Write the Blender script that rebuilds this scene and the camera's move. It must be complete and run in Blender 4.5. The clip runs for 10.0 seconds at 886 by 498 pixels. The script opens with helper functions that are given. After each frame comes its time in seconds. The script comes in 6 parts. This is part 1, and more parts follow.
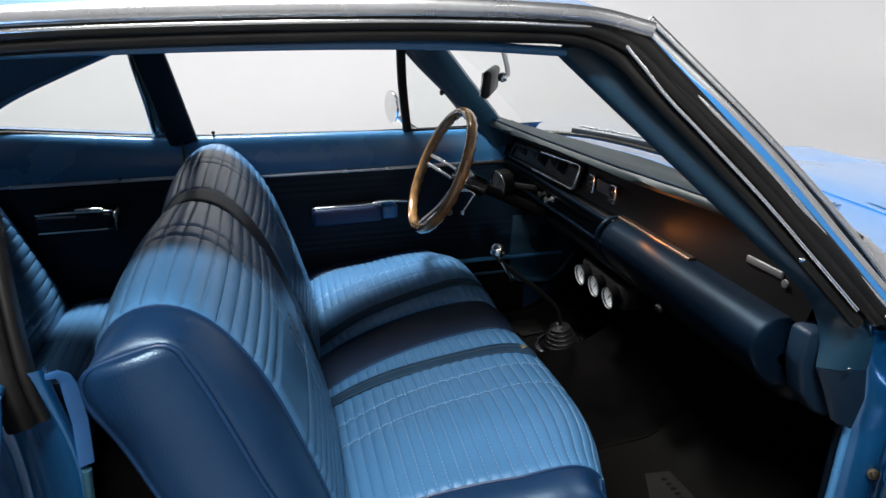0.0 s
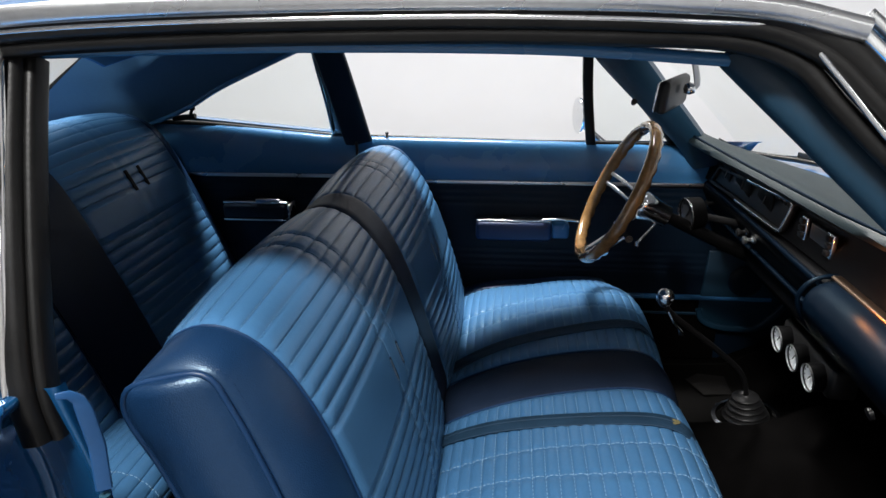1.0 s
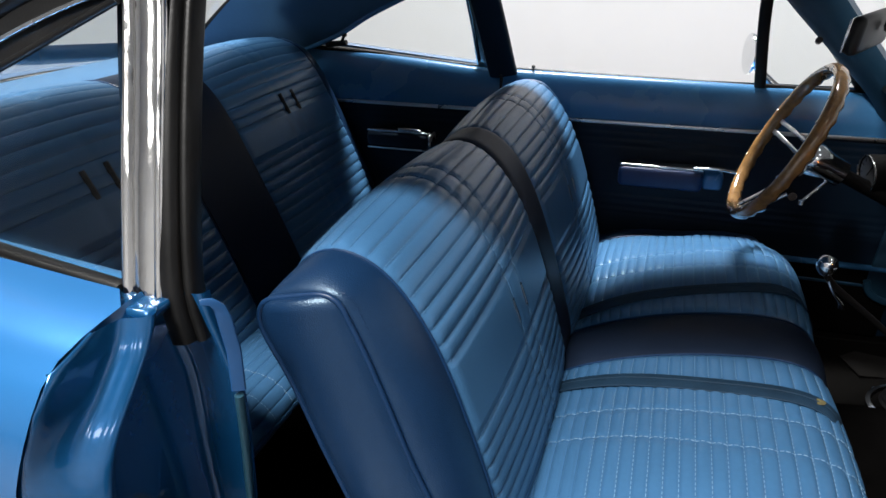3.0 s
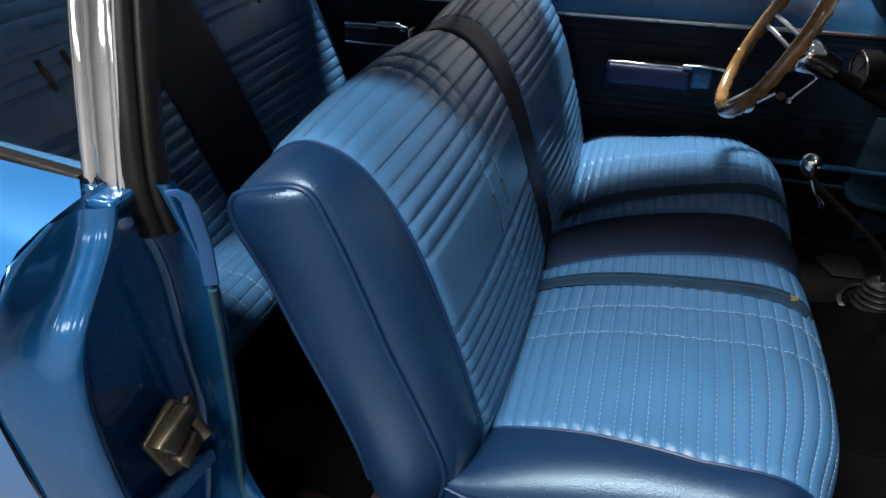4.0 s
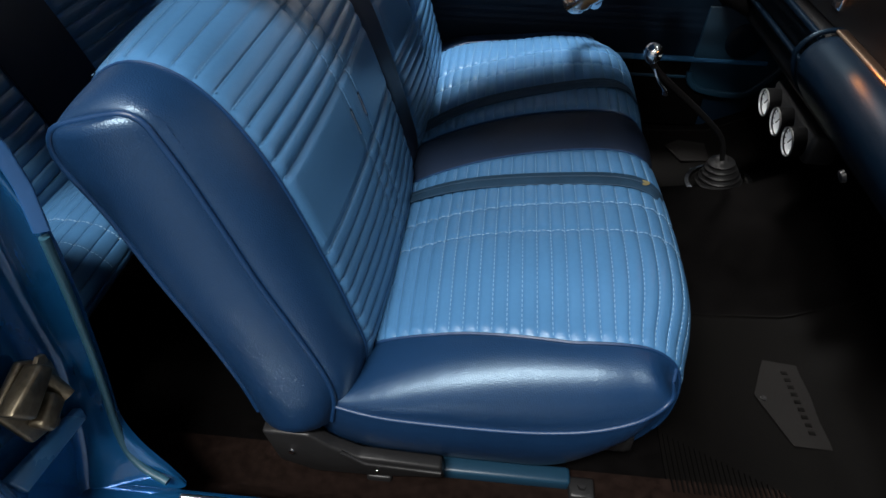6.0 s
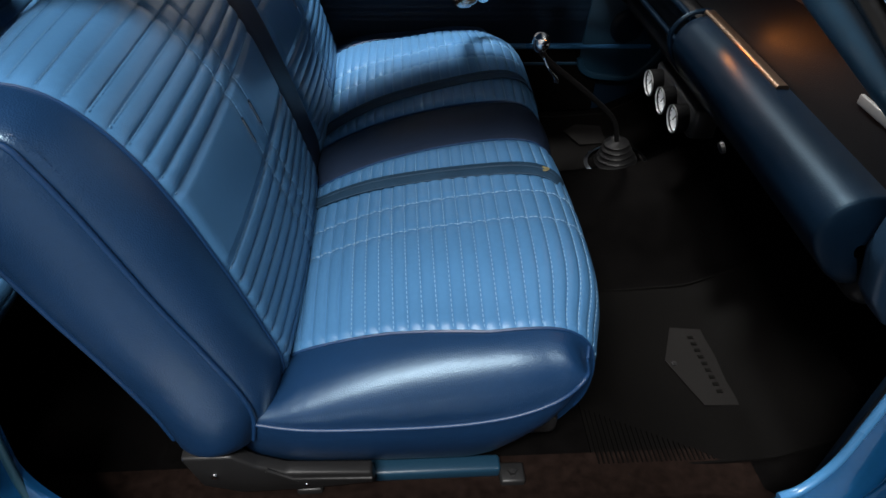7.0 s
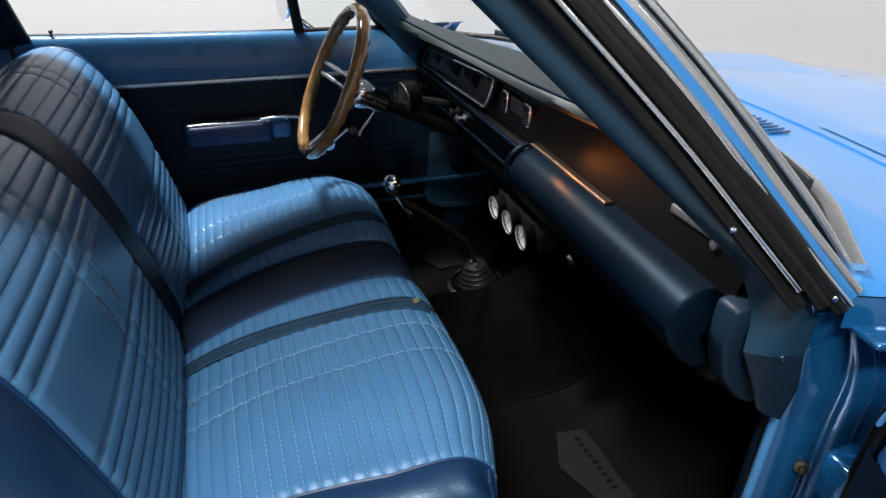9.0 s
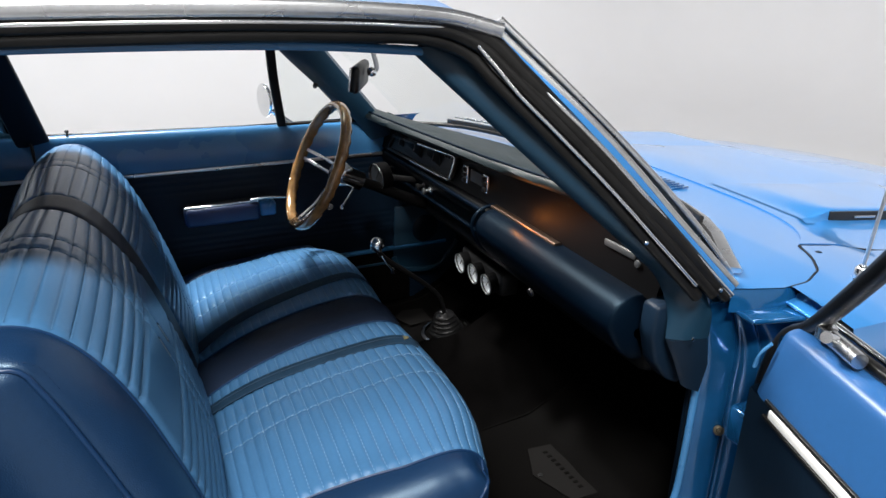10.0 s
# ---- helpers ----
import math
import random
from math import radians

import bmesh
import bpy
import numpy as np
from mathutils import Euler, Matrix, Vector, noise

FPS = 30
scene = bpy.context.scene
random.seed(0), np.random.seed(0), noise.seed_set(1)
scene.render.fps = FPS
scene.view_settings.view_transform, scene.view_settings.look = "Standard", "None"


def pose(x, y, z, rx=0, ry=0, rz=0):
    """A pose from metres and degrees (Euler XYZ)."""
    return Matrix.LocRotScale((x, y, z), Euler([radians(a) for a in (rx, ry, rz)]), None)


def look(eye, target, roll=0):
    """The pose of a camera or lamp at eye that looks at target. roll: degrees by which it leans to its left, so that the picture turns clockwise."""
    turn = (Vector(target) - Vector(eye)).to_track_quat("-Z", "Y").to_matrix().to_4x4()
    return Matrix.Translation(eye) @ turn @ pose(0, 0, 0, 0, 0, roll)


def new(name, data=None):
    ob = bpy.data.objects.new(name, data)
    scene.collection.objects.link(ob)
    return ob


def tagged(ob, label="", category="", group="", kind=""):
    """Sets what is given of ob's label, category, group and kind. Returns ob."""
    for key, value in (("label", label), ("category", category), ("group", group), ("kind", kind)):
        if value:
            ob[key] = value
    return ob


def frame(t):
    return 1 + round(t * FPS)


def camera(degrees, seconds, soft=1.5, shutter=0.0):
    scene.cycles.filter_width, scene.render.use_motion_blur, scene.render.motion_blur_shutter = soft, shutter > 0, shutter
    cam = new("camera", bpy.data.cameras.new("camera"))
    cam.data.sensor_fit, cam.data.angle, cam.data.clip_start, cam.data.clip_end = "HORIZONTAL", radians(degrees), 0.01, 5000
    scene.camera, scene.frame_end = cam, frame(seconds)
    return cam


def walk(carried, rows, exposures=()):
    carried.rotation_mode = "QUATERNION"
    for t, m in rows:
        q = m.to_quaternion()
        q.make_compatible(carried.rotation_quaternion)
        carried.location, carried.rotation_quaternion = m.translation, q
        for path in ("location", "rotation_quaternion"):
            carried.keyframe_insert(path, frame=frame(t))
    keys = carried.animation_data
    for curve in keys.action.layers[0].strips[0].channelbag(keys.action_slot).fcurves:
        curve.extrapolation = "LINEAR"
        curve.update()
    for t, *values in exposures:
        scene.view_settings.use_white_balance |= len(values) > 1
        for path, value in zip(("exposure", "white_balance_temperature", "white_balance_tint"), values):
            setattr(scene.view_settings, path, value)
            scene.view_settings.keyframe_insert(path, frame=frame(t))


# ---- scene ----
cam = camera(69.1, 10.0)
PATH = [
    (0, (0.286, -1.473, 1.332), (0.752, 0.341, 0.631), -0.3),
    (0.5, (0.404, -1.358, 1.33), (0.526, 0.513, 0.632), -0.6),
    (1, (0.479, -1.292, 1.323), (0.278, 0.573, 0.629), -0.7),
    (1.5, (0.496, -1.273, 1.32), (0.098, 0.56, 0.627), -0.9),
    (2, (0.496, -1.268, 1.319), (-0.036, 0.53, 0.623), -0.9),
    (2.5, (0.492, -1.267, 1.316), (-0.107, 0.485, 0.559), -0.8),
    (2.7, (0.486, -1.268, 1.323), (-0.121, 0.463, 0.527), -1.0),
    (3.8, (0.491, -1.257, 1.295), (-0.041, 0.34, 0.215), -0.3),
    (4, (0.491, -1.254, 1.291), (-0.019, 0.324, 0.173), -0.2),
    (4.5, (0.493, -1.251, 1.284), (0.057, 0.282, 0.076), 0.2),
    (5, (0.498, -1.248, 1.276), (0.144, 0.25, -0.001), 0.5),
    (5.5, (0.505, -1.247, 1.271), (0.26, 0.253, -0.029), 0.9),
    (7, (0.535, -1.244, 1.268), (0.65, 0.27, -0.034), 1.6),
    (7.5, (0.54, -1.242, 1.27), (0.776, 0.256, -0.034), 2.0),
    (8, (0.547, -1.244, 1.271), (0.87, 0.244, -0.025), 1.7),
    (8.5, (0.537, -1.249, 1.285), (1.002, 0.311, 0.123), 1.3),
    (9, (0.513, -1.248, 1.301), (1.072, 0.406, 0.325), 1.1),
    (9.5, (0.461, -1.297, 1.32), (1.084, 0.434, 0.537), 0.6),
    (10, (0.32, -1.493, 1.35), (1.091, 0.2, 0.614), 0.4),
]
walk(cam, [(t, look(eye, target, roll)) for t, eye, target, roll in PATH])

# ---- world, lights, exposure ----
world = bpy.data.worlds.new("studio_air")
scene.world = world
world.use_nodes = True
world.node_tree.nodes["Background"].inputs[0].default_value = (0.9, 0.95, 1.0, 1)
world.node_tree.nodes["Background"].inputs[1].default_value = 0.03
scene.view_settings.exposure = 0.0

WHITE_LIGHT = (1.0, 0.985, 0.96)
WASH_LIGHT = (1.0, 0.98, 0.985)


def area_lamp(name, place, target, sx, sy, power, beam=180, colour=WHITE_LIGHT):
    data = bpy.data.lights.new(name, "AREA")
    data.shape, data.size, data.size_y, data.energy, data.color, data.spread = "RECTANGLE", sx, sy, power, colour, radians(beam)
    ob = new(name, data)
    ob.matrix_world = look(place, target)
    return ob


# studio lamps high on both sides of the car and over its nose
for x in (-0.95, -0.40, 0.20):
    area_lamp("ceiling_lamp", (x, -2.95, 4.25), (0.35, -0.6, 1.1), 0.55, 0.42, 134)
for x in (-0.45, 0.02):
    area_lamp("ceiling_lamp", (x, 1.80, 4.3), (0.4, 0.25, 0.9), 0.85, 0.45, 80, 95)
area_lamp("ceiling_lamp", (2.8, 0.0, 4.5), (2.8, 0.0, 0.8), 1.0, 1.6, 34, 50)
area_lamp("ceiling_lamp", (3.6, -2.6, 4.5), (2.6, -0.7, 0.8), 1.0, 0.5, 8, 40)
# unseen lower row, added for highlights on the seat rolls and chrome
for x in (-1.3, 0.6, 2.5):
    area_lamp("ceiling_lamp", (x, -4.9, 3.5), (0.5, -0.7, 0.6), 0.6, 0.35, 7)
for x, y, power in ((-1.0, -1.6, 60), (-2.2, 0.1, 70)):
    area_lamp("ceiling_lamp", (x, y, 4.5), (-0.9, -0.4, 0.9), 0.6, 0.42, power)
# unseen lamps added to bring the walls up to an even white
area_lamp("wall_fill_lamp", (1.5, 0.0, 4.6), (1.5, 5.6, 1.0), 9.0, 0.5, 37, 90, WASH_LIGHT)
area_lamp("wall_fill_lamp", (2.4, 0.5, 4.6), (8.0, 0.8, 0.8), 9.0, 0.5, 41, 90, WASH_LIGHT)
# this one lights the unseen near wall, for fill on side-facing parts
area_lamp("wall_fill_lamp", (0.5, -3.2, 4.6), (0.5, -5.3, 1.0), 7.0, 0.4, 30, 90)
area_lamp("wall_fill_lamp", (-1.6, 0.5, 4.6), (-7.0, 0.5, 1.2), 9.0, 0.5, 14, 85)


# ---- materials ----
def material(name, colour, rough=0.5, metal=0.0, spread=0.12, scale=6.0, fine=120.0, bump=0.0, bump_scale=400.0, coat=0.0, spec=0.5, rough_spread=0.08, sheen=0.0, tint=None):
    """Principled surface with variation at two scales and a fine relief."""
    m = bpy.data.materials.new(name)
    m.use_nodes = True
    nt = m.node_tree
    b = nt.nodes["Principled BSDF"]
    co = nt.nodes.new("ShaderNodeTexCoord")
    n1 = nt.nodes.new("ShaderNodeTexNoise")
    n1.inputs["Scale"].default_value, n1.inputs["Detail"].default_value = scale, 5
    n2 = nt.nodes.new("ShaderNodeTexNoise")
    n2.inputs["Scale"].default_value, n2.inputs["Detail"].default_value = fine, 3
    for n in (n1, n2):
        nt.links.new(co.outputs["Object"], n.inputs["Vector"])
    mix = nt.nodes.new("ShaderNodeMath")
    mix.operation = "MULTIPLY_ADD"
    mix.inputs[1].default_value = 0.65
    half = nt.nodes.new("ShaderNodeMath")
    half.operation = "MULTIPLY"
    half.inputs[1].default_value = 0.35
    nt.links.new(n2.outputs["Fac"], half.inputs[0])
    nt.links.new(n1.outputs["Fac"], mix.inputs[0])
    nt.links.new(half.outputs[0], mix.inputs[2])
    ramp = nt.nodes.new("ShaderNodeValToRGB")
    ramp.color_ramp.elements[0].position, ramp.color_ramp.elements[1].position = 0.3, 0.7
    ramp.color_ramp.elements[0].color = (*[c * (1 - spread) for c in colour], 1)
    ramp.color_ramp.elements[1].color = (*[min(1, c * (1 + spread)) for c in colour], 1)
    nt.links.new(mix.outputs[0], ramp.inputs[0])
    nt.links.new(ramp.outputs[0], b.inputs["Base Color"])
    rr = nt.nodes.new("ShaderNodeMapRange")
    rr.inputs["To Min"].default_value, rr.inputs["To Max"].default_value = max(0.02, rough - rough_spread), min(1, rough + rough_spread)
    nt.links.new(n1.outputs["Fac"], rr.inputs["Value"])
    nt.links.new(rr.outputs[0], b.inputs["Roughness"])
    b.inputs["Metallic"].default_value = metal
    b.inputs["Specular IOR Level"].default_value = spec
    if tint:
        b.inputs["Specular Tint"].default_value = (*tint, 1)
    b.inputs["Coat Weight"].default_value = coat
    b.inputs["Coat Roughness"].default_value = 0.04
    b.inputs["Sheen Weight"].default_value = sheen
    if bump:
        v = nt.nodes.new("ShaderNodeTexVoronoi")
        v.inputs["Scale"].default_value = bump_scale
        nt.links.new(co.outputs["Object"], v.inputs["Vector"])
        bp = nt.nodes.new("ShaderNodeBump")
        bp.inputs["Strength"].default_value, bp.inputs["Distance"].default_value = bump, 0.0005
        nt.links.new(v.outputs["Distance"], bp.inputs["Height"])
        nt.links.new(bp.outputs[0], b.inputs["Normal"])
    return m


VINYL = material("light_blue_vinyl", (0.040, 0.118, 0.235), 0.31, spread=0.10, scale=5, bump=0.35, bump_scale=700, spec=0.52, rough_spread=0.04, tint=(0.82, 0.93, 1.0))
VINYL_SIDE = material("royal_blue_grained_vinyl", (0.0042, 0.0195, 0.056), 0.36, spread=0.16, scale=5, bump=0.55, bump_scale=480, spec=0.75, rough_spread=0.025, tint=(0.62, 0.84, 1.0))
NAVY = material("navy_vinyl", (0.008, 0.0145, 0.030), 0.48, spread=0.15, bump=0.3, bump_scale=420, spec=0.16)
STAIN = material("yellowed_stain", (0.10, 0.085, 0.035), 0.8, spread=0.5, scale=60)
THREAD_DIM = material("blue_thread", (0.075, 0.17, 0.29), 0.8, spread=0.08)
BELT = material("blue_grey_belt_webbing", (0.0085, 0.026, 0.050), 0.62, spread=0.25, scale=14, bump=0.6, bump_scale=700, spec=0.2)
THREAD = material("pale_thread", (0.18, 0.30, 0.43), 0.8, spread=0.08)
PIPING = material("blue_piping", (0.005, 0.024, 0.070), 0.40, spread=0.1, spec=0.35)
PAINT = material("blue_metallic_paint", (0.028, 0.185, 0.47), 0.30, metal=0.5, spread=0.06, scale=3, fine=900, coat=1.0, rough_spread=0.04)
# body paint darkened for the door openings: their shade is in the colour
PAINT_SHADED = material("shaded_blue_paint", (0.007, 0.080, 0.215), 0.18, metal=0.5, spread=0.12, scale=7, coat=0.9)
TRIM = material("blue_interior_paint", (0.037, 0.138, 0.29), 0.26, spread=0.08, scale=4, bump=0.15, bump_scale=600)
PANEL = material("dark_blue_door_vinyl", (0.003, 0.0095, 0.020), 0.45, spread=0.2, scale=5, bump=0.3, bump_scale=450, spec=0.18)
ARM = material("deep_blue_armrest_vinyl", (0.005, 0.019, 0.075), 0.42, spread=0.12, bump=0.3)
HEAD = material("blue_headliner", (0.022, 0.075, 0.15), 0.7, spread=0.12, bump=0.3, bump_scale=500)
BLACK = material("black_dash_vinyl", (0.0024, 0.0025, 0.0029), 0.45, spread=0.25, scale=6, bump=0.35, bump_scale=500, spec=0.09)
DASHTOP = material("dark_teal_dash_pad", (0.006, 0.011, 0.013), 0.5, spread=0.2, bump=0.4, bump_scale=450, spec=0.25)
KNEE = material("dark_blue_knee_pad", (0.0008, 0.0030, 0.0072), 0.40, spread=0.15, bump=0.25, bump_scale=450, spec=0.11, tint=(0.42, 0.74, 1.0))
RUBBER = material("black_weatherstrip", (0.0045, 0.0044, 0.0044), 0.36, spread=0.35, scale=18, bump=0.2, bump_scale=200, spec=0.26)
CHROME = material("chrome", (0.82, 0.83, 0.84), 0.13, metal=1.0, spread=0.06, scale=9, rough_spread=0.05)
STEEL = material("brushed_metal", (0.66, 0.67, 0.68), 0.28, metal=1.0, spread=0.12)
BRASS = material("worn_plated_steel", (0.15, 0.128, 0.09), 0.45, metal=0.9, spread=0.45, scale=30)
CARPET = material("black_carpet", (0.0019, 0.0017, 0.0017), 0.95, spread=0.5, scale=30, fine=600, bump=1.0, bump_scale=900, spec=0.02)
RUST_CARPET = material("brown_black_carpet", (0.009, 0.0055, 0.0045), 0.95, spread=0.6, scale=60, fine=700, bump=1.0, bump_scale=900, spec=0.02)
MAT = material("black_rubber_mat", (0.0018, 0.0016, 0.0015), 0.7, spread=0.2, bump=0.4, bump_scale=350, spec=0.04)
EMBLEM = material("grey_mat_emblem", (0.0075, 0.007, 0.0068), 0.6, spread=0.2, spec=0.06)
PLASTIC = material("black_plastic", (0.009, 0.009, 0.0095), 0.40, spread=0.2, spec=0.28)
WOOD = material("varnished_walnut", (0.21, 0.118, 0.046), 0.18, spread=0.45, scale=22, fine=90, coat=0.8)
DIAL = material("white_dial", (0.80, 0.82, 0.82), 0.4, spread=0.05)
DIAL_DIM = material("smoked_grey_dial", (0.11, 0.113, 0.12), 0.5, spread=0.1, spec=0.2)
GREY = material("grey_silver_badge", (0.10, 0.10, 0.10), 0.45, metal=0.3, spread=0.1)
WALL = material("white_studio_wall", (0.80, 0.80, 0.81), 0.8, spread=0.02, scale=0.6, fine=3)
FLOORM = material("grey_studio_floor", (0.12, 0.12, 0.125), 0.45, spread=0.08, scale=1.2, fine=20)
# interior paint darkened for pillars and low trim, shade put into the colour
TRIM_SHADED = material("shaded_interior_paint", (0.0065, 0.027, 0.050), 0.42, spread=0.1, scale=4, bump=0.15, bump_scale=600, spec=0.35)
LEDGEM = material("royal_blue_door_paint", (0.014, 0.064, 0.175), 0.34, spread=0.08, scale=4, bump=0.1, bump_scale=600)
ALU = material("pale_trim_strip", (0.78, 0.78, 0.75), 0.5, metal=0.3, spread=0.06)
NEARWALL = material("grey_bounce_wall", (0.50, 0.50, 0.505), 0.8, spread=0.06, scale=0.6, fine=3)
POLISHED = material("polished_stainless", (0.80, 0.79, 0.77), 0.10, metal=1.0, spread=0.08, scale=9, rough_spread=0.06)
_nt = POLISHED.node_tree
_wave, _bump = _nt.nodes.new("ShaderNodeTexNoise"), _nt.nodes.new("ShaderNodeBump")
_wave.inputs["Scale"].default_value, _wave.inputs["Detail"].default_value = 16, 2
_bump.inputs["Strength"].default_value, _bump.inputs["Distance"].default_value = 0.3, 0.006
_nt.links.new(_nt.nodes["Texture Coordinate"].outputs["Object"], _wave.inputs["Vector"])
_nt.links.new(_wave.outputs["Fac"], _bump.inputs["Height"])
_nt.links.new(_bump.outputs[0], _nt.nodes["Principled BSDF"].inputs["Normal"])
DARKWALL = material("grey_studio_ceiling", (0.14, 0.14, 0.145), 0.8, spread=0.08, scale=0.6, fine=3)
LACE = material("teal_edge_trim", (0.013, 0.055, 0.085), 0.5, spread=0.15)
COLUMN = material("matt_black_column", (0.002, 0.002, 0.0022), 0.5, spread=0.2, spec=0.06)
GLINT_METAL = material("copper_glint", (0.20, 0.14, 0.10), 0.34, metal=1.0, spread=0.1)


def glass_material(name, tint=(1, 1, 1), gloss=0.6):
    m = bpy.data.materials.new(name)
    m.use_nodes = True
    nt = m.node_tree
    nt.nodes.remove(nt.nodes["Principled BSDF"])
    out = nt.nodes["Material Output"]
    tr = nt.nodes.new("ShaderNodeBsdfTransparent")
    tr.inputs[0].default_value = (*tint, 1)
    gl = nt.nodes.new("ShaderNodeBsdfGlossy")
    gl.inputs["Roughness"].default_value = 0.01
    lw = nt.nodes.new("ShaderNodeLayerWeight")
    pw = nt.nodes.new("ShaderNodeMath")
    pw.operation, pw.inputs[1].default_value = "POWER", 5.0
    fr = nt.nodes.new("ShaderNodeMath")
    fr.operation, fr.inputs[1].default_value, fr.inputs[2].default_value = "MULTIPLY_ADD", gloss, 0.035
    nt.links.new(lw.outputs["Facing"], pw.inputs[0])
    nt.links.new(pw.outputs[0], fr.inputs[0])
    mx = nt.nodes.new("ShaderNodeMixShader")
    nt.links.new(fr.outputs[0], mx.inputs[0])
    nt.links.new(tr.outputs[0], mx.inputs[1])
    nt.links.new(gl.outputs[0], mx.inputs[2])
    nt.links.new(mx.outputs[0], out.inputs[0])
    return m


b_ = DIAL.node_tree.nodes["Principled BSDF"]
b_.inputs["Emission Color"].default_value = (0.9, 0.95, 1.0, 1)
b_.inputs["Emission Strength"].default_value = 0.14  # weak emission added so the dials read white in the dark footwell

GLASS = glass_material("clear_glass", (0.93, 0.96, 0.95))
SCREEN = glass_material("clear_windscreen_glass", (0.96, 0.98, 0.97), 0.15)


# ---- mesh helpers ----
def flow(pts, n, closed=False):
    """n points evenly along a smooth curve through pts (tuples of any one length)."""
    p = np.array(pts, float)
    k = len(p)
    out = []
    segs = k if closed else k - 1
    for i in range(segs):
        if closed:
            a, b, c, d = p[(i - 1) % k], p[i], p[(i + 1) % k], p[(i + 2) % k]
        else:
            b, c = p[i], p[i + 1]
            a = p[i - 1] if i else 2 * b - c
            d = p[i + 2] if i + 2 < k else 2 * c - b
        for j in range(16):
            t = j / 16
            out.append(0.5 * (2 * b + (c - a) * t + (2 * a - 5 * b + 4 * c - d) * t * t + (3 * b - a - 3 * c + d) * t ** 3))
    out.append(p[0] if closed else p[-1])
    out = np.array(out)
    s = np.concatenate([[0], np.cumsum(np.linalg.norm(np.diff(out, axis=0), axis=1))])
    want = np.linspace(0, s[-1], n + 1 if closed else n)
    res = np.stack([np.interp(want, s, out[:, i]) for i in range(p.shape[1])], 1)
    return res[:-1] if closed else res


def bend(pts, n):
    """n points on each span of a smooth curve through pts, evenly in its parameter."""
    p = np.array(pts, float)
    k = len(p)
    out = []
    for i in range(k - 1):
        b, c = p[i], p[i + 1]
        a = p[i - 1] if i else 2 * b - c
        d = p[i + 2] if i + 2 < k else 2 * c - b
        for j in range(n):
            t = j / n
            out.append(0.5 * (2 * b + (c - a) * t + (2 * a - 5 * b + 4 * c - d) * t * t + (3 * b - a - 3 * c + d) * t ** 3))
    out.append(p[-1])
    return out


def straight(pts, n):
    """n points evenly along a polyline."""
    p = np.array(pts, float)
    s = np.concatenate([[0], np.cumsum(np.linalg.norm(np.diff(p, axis=0), axis=1))])
    want = np.linspace(0, s[-1], n)
    return np.stack([np.interp(want, s, p[:, i]) for i in range(p.shape[1])], 1)


def part(name, bm, mat, parent=None, label="", smooth=True):
    me = bpy.data.meshes.new(name)
    bm.normal_update()
    for f in bm.faces:
        f.smooth = smooth
    for e in bm.edges:
        if len(e.link_faces) == 2 and e.calc_face_angle(0) > 0.95:
            e.smooth = False
    bm.to_mesh(me)
    bm.free()
    me.materials.append(mat)
    ob = new(name, me)
    if parent:
        ob.parent = parent
        ob.matrix_parent_inverse = parent.matrix_world.inverted()
    if label:
        ob["label"] = label
    return ob


def thing(name, place, label, category, group="", kind=""):
    ob = new(name)
    ob.empty_display_size = 0.05
    ob.location = place
    bpy.context.view_layer.update()
    return tagged(ob, label, category, group, kind)


def grid(rows, closed_u=False, closed_v=False, flip=False):
    """A skin over rows of points."""
    bm = bmesh.new()
    vs = [[bm.verts.new(tuple(p)) for p in r] for r in rows]
    nu, nv = len(vs), len(vs[0])
    for i in range(nu if closed_u else nu - 1):
        for j in range(nv if closed_v else nv - 1):
            a, b, c, d = vs[i][j], vs[(i + 1) % nu][j], vs[(i + 1) % nu][(j + 1) % nv], vs[i][(j + 1) % nv]
            try:
                bm.faces.new((a, d, c, b) if flip else (a, b, c, d))
            except ValueError:
                pass
    return bm


def thick(bm, t):
    """Give a skin a thickness against its normals."""
    bm.normal_update()
    bmesh.ops.solidify(bm, geom=bm.faces[:], thickness=t)
    return bm


def caps(bm):
    bmesh.ops.holes_fill(bm, edges=[e for e in bm.edges if e.is_boundary])
    return bm


def sweep(path, profile, up=(0, 0, 1), closed=False, cap=True, scale=None):
    """A profile of (side, up) points carried along a path."""
    p = [Vector(q) for q in path]
    n = len(p)
    rows = []
    for i in range(n):
        if closed:
            d = p[(i + 1) % n] - p[i - 1]
        else:
            d = p[min(i + 1, n - 1)] - p[max(i - 1, 0)]
        d.normalize()
        u = Vector(up)
        s = d.cross(u)
        if s.length < 1e-4:
            s = d.cross(Vector((0, 1, 0)))
        s.normalize()
        w = s.cross(d)
        k = scale[i] if scale is not None else 1
        rows.append([p[i] + s * (a * k) + w * (b * k) for a, b in profile])
    bm = grid(rows, closed_u=closed, closed_v=True)
    if cap and not closed:
        caps(bm)
    bmesh.ops.recalc_face_normals(bm, faces=bm.faces[:])
    return bm


def circle(r, n=10, squash=1.0):
    return [(r * math.cos(2 * math.pi * i / n), r * squash * math.sin(2 * math.pi * i / n)) for i in range(n)]


def rounded(w, h, r=0.25, n=3):
    """Rounded rectangle profile; r as a share of the smaller side."""
    q = min(w, h) * r
    pts = []
    for cx, cy, a0 in ((w / 2 - q, h / 2 - q, 0), (-w / 2 + q, h / 2 - q, 90), (-w / 2 + q, -h / 2 + q, 180), (w / 2 - q, -h / 2 + q, 270)):
        for i in range(n + 1):
            a = radians(a0 + 90 * i / n)
            pts.append((cx + q * math.cos(a), cy + q * math.sin(a)))
    return pts


